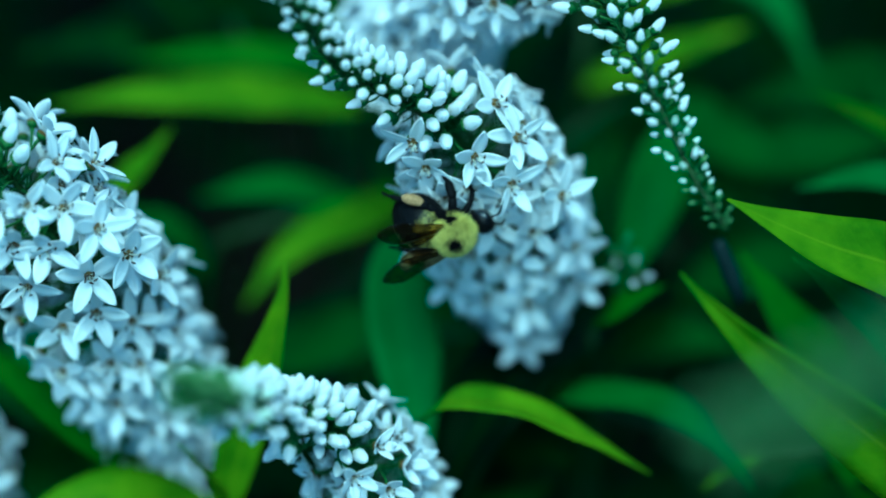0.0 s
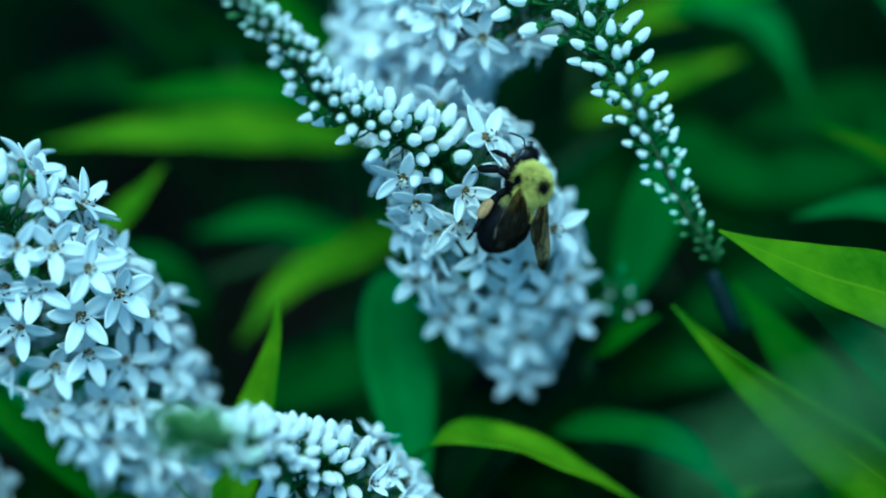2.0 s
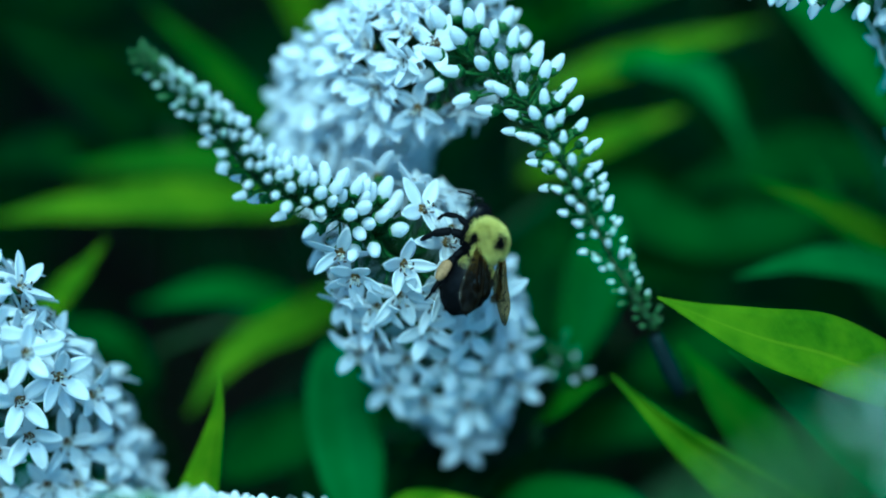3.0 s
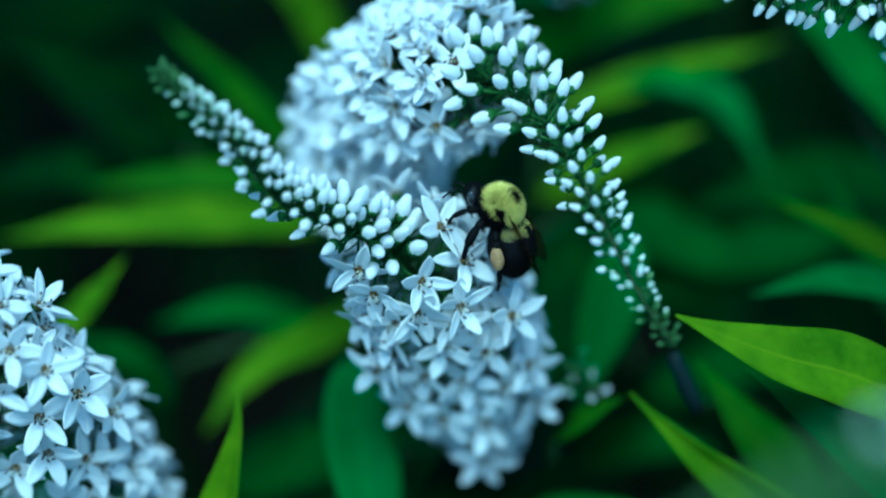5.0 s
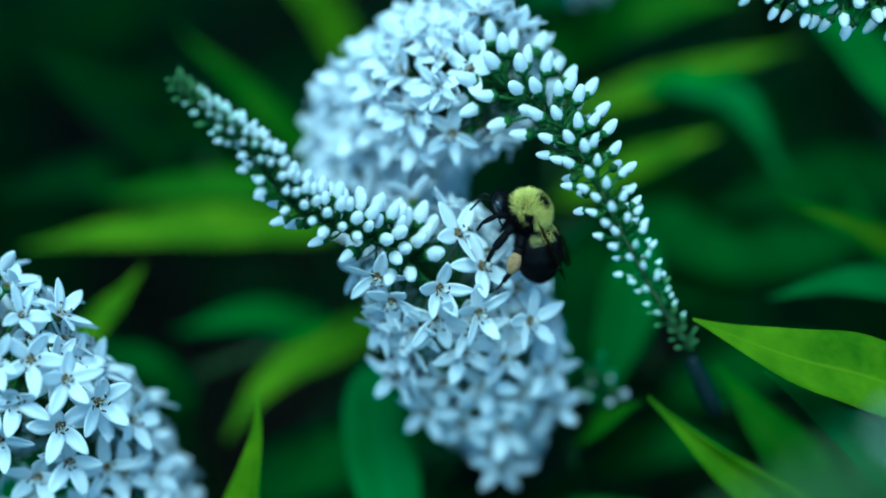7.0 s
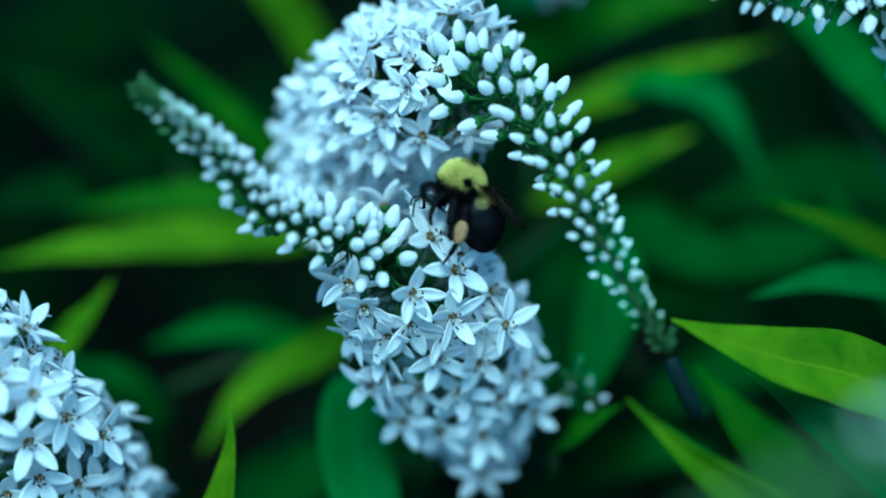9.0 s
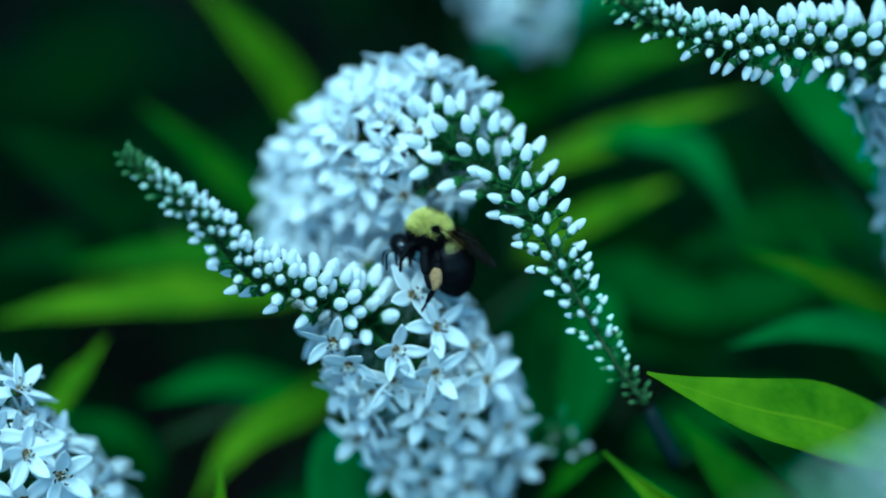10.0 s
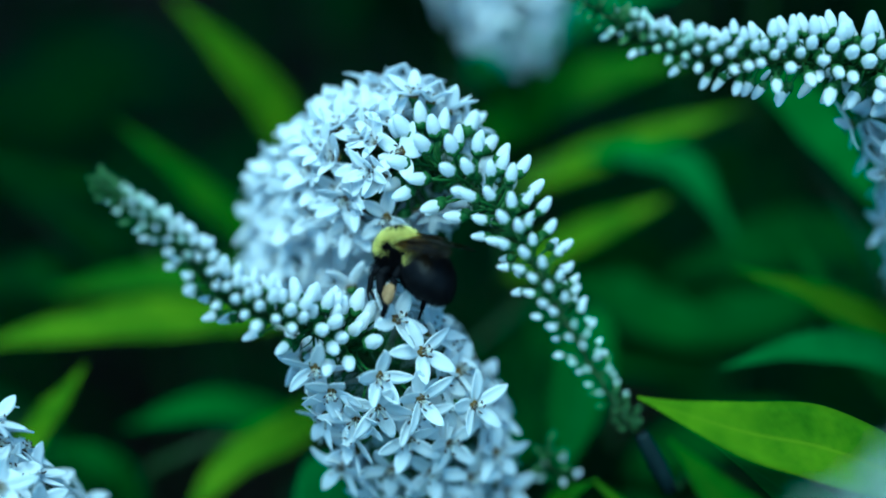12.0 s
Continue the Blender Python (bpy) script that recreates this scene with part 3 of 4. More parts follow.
SPIKES = [
    dict(label="arching white loosestrife raceme with buds above and a visiting bumblebee",
         axis=[(0.7, -41.7, -55.0), (-1.7, -31.6, -44.0), (-4.6, -21.1, -33.0), (-9.2, -11.3, -22.0), (-16.7, -4.4, -11.0), (-25.1, -0.4, -2.0), (-34.1, 4.2, 5.0), (-40.2, 12.4, 12.0), (-45.9, 17.5, 15.0), (-51.1, 22.4, 17.0)],
         front=[(-11.0, -9.3, -5.1), (-18.7, -11.4, -6.6), (-11.6, -14.4, -8.7), (-4.6, -13.4, -8.0), (-21.1, -7.4, -4.0), (-4.0, -5.9, -7.5), (-8.0, -0.6, -6.0), (-7.1, -20.2, -14.9), (-0.5, -21.3, -17.3), (-10.3, -25.5, -21.4), (-3.6, -26.3, -22.2), (-15.2, -16.2, -10.5), (-7.2, -33.7, -30.1), (0.0, -34.5, -32.1), (2.7, -27.9, -26.8), (3.9, -15.0, -12.9), (7.2, -23.8, -24.7), (8.7, -31.0, -33.3), (-0.2, -41.8, -38.6), (-18.6, -24.8, -20.5), (-13.5, -31.5, -27.8)],
         flowers=170, buds=170, open_to=0.51, lean=(0.15, 0.9, 0.4, 0.55, 0.35), taper=0.6, flower_scale=1.04, cup=0.22, front_cup=0.15, outward=0.85, rise=0.1, seed=11, young_from=0.95, reach=(1.05, 0.25), tilt=(0.2, 0.4)),
    dict(label="domed white loosestrife raceme with a drooping tail of buds",
         axis=[(-23.8, 4.3, -56.0), (-20.8, 15.5, -44.0), (-15.3, 23.6, -31.0), (-6.9, 25.6, -20.0), (1.5, 22.8, -11.0), (7.8, 18.2, -7.0), (12.3, 11.5, -2.0), (16.3, 3.7, 3.0), (20.1, -4.4, 7.0), (24.3, -12.3, 10.0), (28.7, -18.7, 13.0)],
         front=[(-6.0, 26.5, -8.0), (-8.9, 16.4, -14.0)],
         flowers=245, buds=128, open_to=0.46, young_from=0.95, lean=(-0.1, 0.9, 0.45, 0.1, 0.62), flower_scale=0.99, long_stalk=True, cup=0.55, rise=0.3, seed=12, reach=(1.06, 0.2), tilt=(0.2, -0.05)),
    dict(label="dense white loosestrife raceme in full flower",
         axis=[(-62.6, -68.7, -52.0), (-66.5, -55.9, -40.0), (-70.8, -43.9, -29.0), (-75.5, -33.2, -16.0), (-81.1, -23.1, -7.0), (-87.0, -15.4, 0.0), (-94.6, -9.0, 5.0), (-103.6, -3.8, 9.0)],
         front=[(-75.9, -20.8, 5.0), (-78.7, -27.5, 2.9), (-72.4, -31.8, -1.5), (-83.7, -27.2, 3.4), (-82.5, -34.1, -3.1), (-77.7, -40.9, -9.5), (-72.0, -38.1, -7.2), (-70.7, -47.4, -16.8), (-78.7, -49.2, -16.7), (-70.3, -23.8, 5.0), (-66.3, -28.0, -1.8), (-66.9, -39.8, -13.0), (-65.6, -51.3, -24.9), (-70.5, -55.0, -23.9), (-64.5, -40.8, -16.2)],
         flowers=175, buds=30, open_to=0.76, lean=(0.25, 0.8, 0.5, 0.25, 0.3), flower_scale=1.05, taper=0.3, reach=(1.15, 0.5), tilt=(0.2, 0.4), cup=0.3, front_cup=0.25, rise=0.15, seed=13),
    dict(label="low white loosestrife raceme with green tip and fat buds",
         axis=[(-20.0, -82.0, -40.0), (-24.5, -68.5, -24.0), (-28.5, -59.0, -9.0), (-35.4, -54.3, 2.0), (-42.2, -50.7, 16.0), (-46.8, -47.4, 32.0), (-49.8, -43.9, 50.0)],
         front=[(-27.6, -61.4, 4.0), (-22.2, -64.1, -2.8)],
         flowers=80, buds=185, open_to=0.40, lean=(0.1, 0.75, 0.6, 0.5, 0.3), cup=0.4, rise=0.25, front_cup=0.4, outward=0.75, seed=44, flower_scale=0.8, reach=(0.98, 0.4), tilt=(0.2, 0.3), young_from=0.84),
    dict(label="long level white loosestrife raceme thick with closed buds",
         axis=[(93.4, 3.0, -50.0), (90.7, 12.1, -40.0), (87.2, 23.2, -28.0), (80.4, 32.6, -18.0), (71.4, 36.8, -12.0), (62.2, 38.0, -7.0), (51.4, 38.0, -2.0), (40.9, 39.0, 3.0), (31.8, 42.2, 7.0), (23.4, 47.2, 10.0)],
         flowers=95, buds=170, open_to=0.42, lean=(0.0, 0.72, 0.65, 0.35, 0.3), seed=15, reach=(1.12, 0.3), tilt=(0.2, 0.35)),
    dict(label="white loosestrife raceme deep among the leaves behind the others",
         axis=[(17.1, 49.5, -98.0), (15.9, 58.8, -92.0), (12.5, 69.7, -86.0), (4.4, 79.0, -78.0), (-7.4, 86.9, -70.0)],
         flowers=60, buds=20, open_to=0.6, lean=(0.3, 0.7, 0.6, 0.25, 0.2), taper=0.6, seed=16),
    dict(label="white loosestrife raceme low beside the dense one, mostly open",
         axis=[(-102.7, -87.7, -48.0), (-103.3, -77.3, -42.0), (-106.0, -67.1, -35.0), (-112.4, -57.4, -27.0)],
         flowers=60, buds=8, open_to=0.7, lean=(0.3, 0.7, 0.6, 0.25, 0.2), seed=17),
    dict(label="small loosestrife shoot with a loose cluster of pale closed buds",
         axis=[(19.6, -30.8, -40.0), (17.5, -28.0, -37.0), (15.9, -25.0, -35.0)],
         flowers=0, buds=12, open_to=0.0, lean=(0.2, 0.6, 0.7, 0.1, 0.1), seed=18, reach=(0.5, 0.42), young_from=0.45, tilt=(0.2, 0.4)),
    dict(label="slender loosestrife raceme of pale buds close before the others",
         axis=[(56.8, -17.2, 120.0), (46.1, -23.0, 120.0), (36.4, -27.5, 120.0), (27.3, -32.1, 120.0), (16.2, -37.7, 120.0)],
         flowers=0, buds=62, open_to=0.0, lean=(0.2, 0.7, 0.4, 0.2, 0.1), seed=19, reach=(0.85, 0.6), young_from=0.32),
]
for sp in SPIKES:
    sp["foot"] = foot_of(sp["axis"][0], (sp["seed"] % 3 - 1) * 10.0, 35.0 if sp["axis"][0][2] < 60 else 5.0)
    flower_spike(**sp)

SHOOTS = [
    ("leafy loosestrife stem with a long folded yellow-green leaf", 21, [
        ([(84.5, -72.0, -12.0), (62.3, -56.0, 2.0), (46.3, -45.2, 10.0), (32.5, -35.4, 14.0), (21.6, -25.6, 15.0)], 6.2, (-0.6, 0.2, 0.75), 0.45, LEAF_FRESH),
        ([(67.3, -69.7, -45.0), (54.0, -45.1, -42.0), (45.8, -34.0, -40.0), (37.8, -23.6, -38.0)], 7.5, (0.3, 0.4, 0.8), 0.2, LEAF_OLIVE)]),
    ("loosestrife stem with a broad bright green leaf reaching out sideways", 22, [
        ([(77.3, -31.4, -12.0), (60.5, -24.2, -6.0), (48.2, -21.0, -1.0), (38.5, -17.7, 2.0), (29.6, -14.1, 4.0)], 6.4, (0.1, 0.35, 0.9), 0.22, LEAF_FRESH),
        ([(74.6, -49.6, -20.0), (62.5, -38.2, -16.0), (51.9, -29.5, -13.0), (43.0, -23.4, -12.0)], 4.8, (0.1, 0.6, 0.8), 0.2, LEAF_DEEP)]),
    ("loosestrife stem with one narrow upright yellow-green leaf", 23, [
        ([(-52.6, -77.3, -34.0), (-48.5, -60.8, -26.0), (-44.1, -44.2, -20.0), (-42.1, -35.1, -17.0), (-41.6, -28.3, -16.0)], 4.3, (-0.3, 0.1, 0.9), 0.3, LEAF_FRESH)]),
    ("loosestrife stem with a short pointed leaf turned up", 24, [
        ([(-85.0, -28.4, -66.0), (-77.0, -17.6, -61.0), (-72.4, -12.5, -59.0), (-67.9, -6.5, -57.0)], 3.6, (-0.3, 0.5, 0.8), 0.2, LEAF_FRESH)]),
    ("loosestrife stem with a leaf that arches over and droops", 25, [
        ([(-18.1, -56.0, -24.0), (-12.4, -51.5, -20.0), (-2.7, -51.5, -20.0), (8.2, -55.4, -21.0), (16.4, -59.5, -23.0), (22.8, -62.8, -25.0)], 4.6, (0.1, 0.9, 0.4), 0.2, LEAF_FRESH)]),
    ("loosestrife stem with one broad leaf hanging straight down", 38, [
        ([(-24.5, -24.8, -52.0), (-23.3, -34.9, -45.0), (-20.8, -46.8, -40.0), (-18.0, -58.6, -37.0), (-15.5, -67.4, -35.0)], 6.6, (0.1, 0.5, 0.85), 0.15, LEAF_TEAL)]),
    ("loosestrife stem with wide pale green leaves spreading behind the racemes", 26, [
        ([(11.6, 25.5, -110.0), (25.7, 29.3, -104.0), (43.2, 34.3, -100.0), (62.4, 39.5, -98.0)], 4.4, (0.0, 0.6, 0.8), 0.1, LEAF_FRESH),
        ([(28.2, 32.4, -106.0), (40.6, 31.2, -98.0), (50.2, 25.7, -94.0), (57.9, 11.1, -92.0)], 5.4, (0.3, 0.6, 0.7), 0.1, LEAF_TEAL),
        ([(11.5, 7.3, -106.0), (24.3, 13.1, -100.0), (34.7, 17.1, -97.0), (45.7, 21.2, -96.0)], 4.0, (0.0, 0.6, 0.8), 0.1, LEAF_FRESH)]),
    ("loosestrife stem with two long level leaves", 27, [
        ([(-34.0, 0.1, -92.0), (-55.5, 1.1, -86.0), (-76.7, -0.2, -82.0), (-96.6, -3.3, -80.0)], 5.8, (0.0, 0.7, 0.7), 0.15, LEAF_FRESH),
        ([(-34.9, 8.6, -102.0), (-51.3, 9.3, -98.0), (-67.5, 9.0, -96.0), (-83.5, 7.1, -94.0)], 5.0, (0.0, 0.7, 0.7), 0.15, LEAF_OLIVE)]),
    ("loosestrife stem with a drooping leaf behind the main raceme", 28, [
        ([(-19.3, -16.6, -94.0), (-33.7, -22.4, -84.0), (-45.4, -29.0, -78.0), (-54.5, -41.1, -74.0)], 5.4, (-0.2, 0.6, 0.75), 0.15, LEAF_FRESH)]),
    ("loosestrife stem with two pointed leaves", 29, [
        ([(92.2, -17.1, -62.0), (75.2, -10.4, -52.0), (61.6, -9.2, -46.0), (48.0, -11.9, -43.0)], 4.4, (-0.1, 0.6, 0.75), 0.15, LEAF_TEAL),
        ([(93.1, -12.9, -66.0), (79.3, -5.3, -62.0), (65.7, 1.2, -58.0), (52.5, 5.9, -55.0)], 3.8, (-0.1, 0.6, 0.75), 0.15, LEAF_FRESH)]),
    ("loosestrife stem with a wide dim leaf hanging straight", 30, [
        ([(27.8, -0.6, -72.0), (25.1, -11.8, -66.0), (21.5, -22.7, -62.0), (17.7, -34.7, -60.0)], 5.8, (0.1, 0.4, 0.9), 0.12, LEAF_DEEP)]),
    ("loosestrife stem with a long blue-green leaf curving down", 31, [
        ([(4.4, -52.9, -52.0), (17.5, -51.4, -44.0), (28.3, -53.2, -38.0), (37.0, -59.5, -35.0), (42.2, -66.6, -34.0)], 4.6, (0.2, 0.75, 0.6), 0.15, LEAF_DEEP),
        # this blade takes the near-black green, shade included in its colour
        ([(77.8, -67.2, -46.0), (64.8, -64.4, -44.0), (53.2, -63.3, -43.0), (41.6, -62.5, -42.0)], 3.6, (0.0, 0.8, 0.55), 0.15, LEAF_FULL_SHADE),
        ([(44.7, -61.1, -50.0), (39.6, -63.2, -42.0), (36.1, -64.5, -38.0), (33.2, -66.6, -36.0)], 1.6, (0.0, 0.8, 0.55), 0.15, LEAF_FRESH)]),
    ("loosestrife stem with a broad smooth yellow-green leaf", 32, [
        ([(-50.6, -91.7, -50.0), (-59.2, -77.3, -38.0), (-69.5, -71.3, -30.0), (-79.9, -72.6, -27.0), (-88.4, -77.9, -26.0)], 6.2, (0.0, 0.5, 0.85), -0.15, LEAF_FRESH),
        ([(-49.0, -81.3, -40.0), (-51.1, -70.2, -22.0), (-54.4, -64.0, -15.0), (-57.9, -60.0, -12.0)], 1.9, (-0.6, 0.5, 0.6), 0.25, LEAF_FRESH)]),
    ("loosestrife stem with a dull olive leaf", 33, [
        ([(-60.7, -74.9, -48.0), (-70.3, -67.4, -40.0), (-81.9, -58.6, -34.0), (-94.5, -48.7, -30.0), (-103.4, -40.1, -28.0)], 3.6, (-0.3, 0.4, 0.8), 0.1, LEAF_OLIVE)]),
    ("loosestrife stem with a small yellowing leaf", 34, [
        ([(12.8, -39.3, -46.0), (16.3, -35.4, -40.0), (20.5, -32.4, -38.0), (24.9, -30.3, -37.0)], 2.6, (0.0, 0.6, 0.7), 0.15, LEAF_OLIVE)]),
    ("tall loosestrife stem with narrow leaves in the shade", 35, [
        ([(-29.2, 28.4, -120.0), (-35.4, 42.9, -112.0), (-45.0, 55.9, -105.0), (-55.9, 67.7, -100.0)], 5.6, (0.3, 0.5, 0.8), 0.15, LEAF_FRESH),
        ([(-34.1, 7.5, -110.0), (-43.4, 19.6, -100.0), (-54.1, 30.5, -95.0), (-66.4, 41.7, -90.0)], 4.0, (0.2, 0.6, 0.75), 0.15, LEAF_OLIVE),
        # near-black blade: its shade is coloured in
        ([(-47.5, 5.6, -120.0), (-67.2, 21.1, -115.0), (-84.3, 31.4, -110.0), (-102.6, 37.9, -106.0)], 7.0, (0.1, 0.6, 0.75), 0.1, LEAF_FULL_SHADE)]),
    ("tall loosestrife stem with blue-green leaves", 36, [
        ([(64.1, 47.3, -90.0), (71.4, 36.8, -80.0), (77.7, 26.0, -74.0), (84.1, 13.4, -70.0)], 6.4, (0.2, 0.6, 0.75), 0.12, LEAF_DEEP),
        ([(93.3, -27.7, -92.0), (82.5, -13.3, -86.0), (73.4, 0.7, -82.0), (66.1, 13.9, -78.0)], 5.2, (0.5, 0.5, 0.7), 0.15, LEAF_DEEP)]),
    ("loosestrife stem with leaves in deep shade under the racemes", 37, [
        ([(-64.6, -37.2, -95.0), (-69.3, -28.6, -88.0), (-75.5, -24.9, -84.0), (-81.5, -23.5, -80.0)], 4.2, (0.0, 0.7, 0.7), 0.15, LEAF_DEEP),
        ([(-31.2, -23.5, -100.0), (-42.5, -18.5, -95.0), (-52.4, -17.2, -90.0), (-66.7, -20.4, -86.0)], 4.8, (0.0, 0.7, 0.7), 0.15, LEAF_DEEP)]),
    # both leaves by the gap wear the pre-darkened green in place of shade
    ("loosestrife stem with broad shade-darkened leaves beside a dark gap", 39, [
        ([(-57.1, 4.8, -108.0), (-70.1, 15.3, -106.0), (-82.2, 24.8, -106.0), (-97.1, 33.8, -108.0)], 7.5, (0.2, 0.6, 0.75), 0.12, LEAF_FULL_SHADE),
        ([(-63.9, 8.4, -114.0), (-79.5, 11.9, -112.0), (-92.8, 11.7, -112.0), (-111.5, 7.9, -114.0)], 7.0, (0.0, 0.7, 0.7), 0.12, LEAF_FULL_SHADE)]),
    # these leaves are coloured as if already half in shade
    ("loosestrife stem with wide shade-dimmed leaves spread low in the shade", 40, [
        ([(28.0, -12.0, -116.0), (46.0, -8.0, -112.0), (66.0, -3.0, -110.0), (88.0, 1.0, -110.0)], 8.5, (0.0, 0.6, 0.8), 0.1, LEAF_PART_SHADE),
        ([(96.0, 8.0, -120.0), (78.0, 12.0, -116.0), (60.0, 10.0, -114.0), (44.0, 4.0, -113.0)], 8.0, (0.1, 0.6, 0.8), 0.1, LEAF_PART_SHADE),
        ([(34.0, -36.0, -112.0), (48.0, -30.0, -110.0), (64.0, -26.0, -108.0), (82.0, -27.0, -108.0)], 7.0, (0.0, 0.7, 0.7), 0.1, LEAF_PART_SHADE)]),
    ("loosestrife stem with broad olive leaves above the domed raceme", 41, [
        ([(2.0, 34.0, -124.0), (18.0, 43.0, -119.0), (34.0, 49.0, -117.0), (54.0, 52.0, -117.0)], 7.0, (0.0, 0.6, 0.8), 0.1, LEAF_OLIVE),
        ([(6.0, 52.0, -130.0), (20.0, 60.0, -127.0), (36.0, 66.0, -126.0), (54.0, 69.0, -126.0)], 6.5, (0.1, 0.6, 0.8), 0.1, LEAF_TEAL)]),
    # leaf colour here already holds part of the shade
    ("loosestrife stem with shade-dimmed leaves low behind the green-tipped raceme", 42, [
        ([(-51.5, -53.6, -96), (-40.9, -48.0, -92), (-30.4, -46.1, -90), (-17.6, -47.8, -90)], 8.0, (0.0, 0.6, 0.8), 0.1, LEAF_PART_SHADE),
        ([(8.5, -50.8, -100), (21.1, -45.2, -98), (33.8, -43.2, -96), (49.2, -45.9, -96)], 7.0, (0.0, 0.6, 0.8), 0.1, LEAF_PART_SHADE),
        ([(25.1, 8.7, -106), (37.7, -0.2, -103), (50.4, -5.4, -102), (66.8, -7.3, -102)], 7.0, (0.0, 0.6, 0.8), 0.1, LEAF_PART_SHADE)]),
]
for text, seed, leaves in SHOOTS:
    shoot(text, leaves, seed)


def thicket():
    """Leafy stems behind; tall crowns and stems all around stand unseen, added as shading."""
    rng = random.Random(77)
    spots = []
    while len(spots) < 100:
        y = 0.10 + 1.5 * rng.random() ** 1.3
        x = rng.uniform(-1, 1) * (0.34 + 0.35 * y)
        if all((x - q[0]) ** 2 + (y - q[1]) ** 2 > 0.035 ** 2 for q in spots):
            spots.append((x, y))
    # unseen stems at both sides, added to block low light
    for side in (-1, 1):
        for k in range(12):
            spots.append((side * rng.uniform(0.2, 0.45), rng.uniform(-0.5, 0.1)))
    # low unseen stems before the racemes, added to block light from the front
    for k in range(16):
        spots.append((rng.uniform(-0.2, 0.2), rng.uniform(-0.34, -0.06)))
    for x, y in spots:
        if -0.18 < x < -0.10 and 0.09 < y < 0.29:  # a dark gap in the bed
            x -= 0.17
        elif -0.03 < x < -0.015 and 0.125 < y < 0.145:
            x += 0.07
        behind = y > 0.10
        # crowns behind rise above the view, added as a canopy to shade the background
        top = rng.uniform(0.92, 1.08) if behind else rng.uniform(0.48, 0.56) if abs(x) < 0.2 else rng.uniform(0.6, 0.74)
        root = new("leafy_stem")
        root.matrix_basis = Matrix.Translation((x, y, 0))
        tagged(root, "leafy green flowerless loosestrife stem added to fill and shade the bed", "plant", "leafy loosestrife stems")
        lean = Vector((rng.uniform(-0.05, 0.05), rng.uniform(-0.01, 0.06), top))
        path, _ = spline([Vector((0, 0, -0.01)), lean * 0.5 + Vector((rng.uniform(-0.01, 0.01), 0, 0)), lean], 24)
        v, f = tube_data(path, [0.0024 - 0.0014 * i / 24 for i in range(25)], 6)
        piece("stem", mesh_from("stem", v, f, [STALK]), root)
        a = rng.random() * 6
        for i in range(14 if behind else 9):
            j = 24 - int(i * 1.4)
            a += 2.4 + rng.uniform(-0.3, 0.3)
            # thicket leaves take the two darkened greens, so shade is part of their colour
            hang_leaf(root, path[j], a, rng, LEAF_PART_SHADE if behind and rng.random() < 0.22 else LEAF_FULL_SHADE, (0.8 + 0.025 * i) * (1 + 0.6 * max(0.0, y - 0.3)))


thicket()


def far_bed():
    """Unseen far planting added all around to block horizon light; single stems not drawn."""
    rng = random.Random(123)
    verts, faces = [], []
    made = 0
    while made < 5200:
        r, a = 0.6 + 3.2 * rng.random() ** 1.4, rng.random() * 2 * math.pi
        x, y = r * math.cos(a), r * math.sin(a)
        if (abs(x) < 0.75 and 0.0 < y < 1.65) or (abs(x) < 0.5 and -0.62 < y <= 0.0):
            continue
        made += 1
        z = rng.uniform(0.12, 0.72 if y < 0 else 0.95)
        p = Vector((x, y, z))
        b = rng.random() * 2 * math.pi
        d = Vector((math.cos(b), math.sin(b), rng.uniform(-0.2, 0.5))).normalized()
        L = rng.uniform(0.10, 0.19)
        side = d.cross(Vector((rng.uniform(-0.4, 0.4), rng.uniform(-0.4, 0.4), 1))).normalized() * L * 0.16
        drop = Vector((0, 0, -L * 0.3))
        o = len(verts)
        m1, m2, tip = p + d * L * 0.35, p + d * L * 0.7 + drop * 0.35, p + d * L + drop
        lift = side.cross(d).normalized() * L * 0.05
        verts += [p, m1 + side + lift, m1, m1 - side + lift, m2 + side * 0.8 + lift, m2, m2 - side * 0.8 + lift, tip]
        faces += [(o, o + 2, o + 1), (o, o + 3, o + 2), (o + 1, o + 2, o + 5, o + 4), (o + 2, o + 3, o + 6, o + 5), (o + 4, o + 5, o + 7), (o + 5, o + 6, o + 7)]
    uv = [(0.3, 0.5)] * len(verts)
    # added light-blocking foliage, in the leaf green with shade coloured in
    ob = new("loosestrife_bed", mesh_from("loosestrife_bed", verts, faces, [LEAF_FULL_SHADE], uv=uv))
    tagged(ob, "unseen dense loosestrife foliage added around to block horizon light", "foliage", kind="stuff")


far_bed()


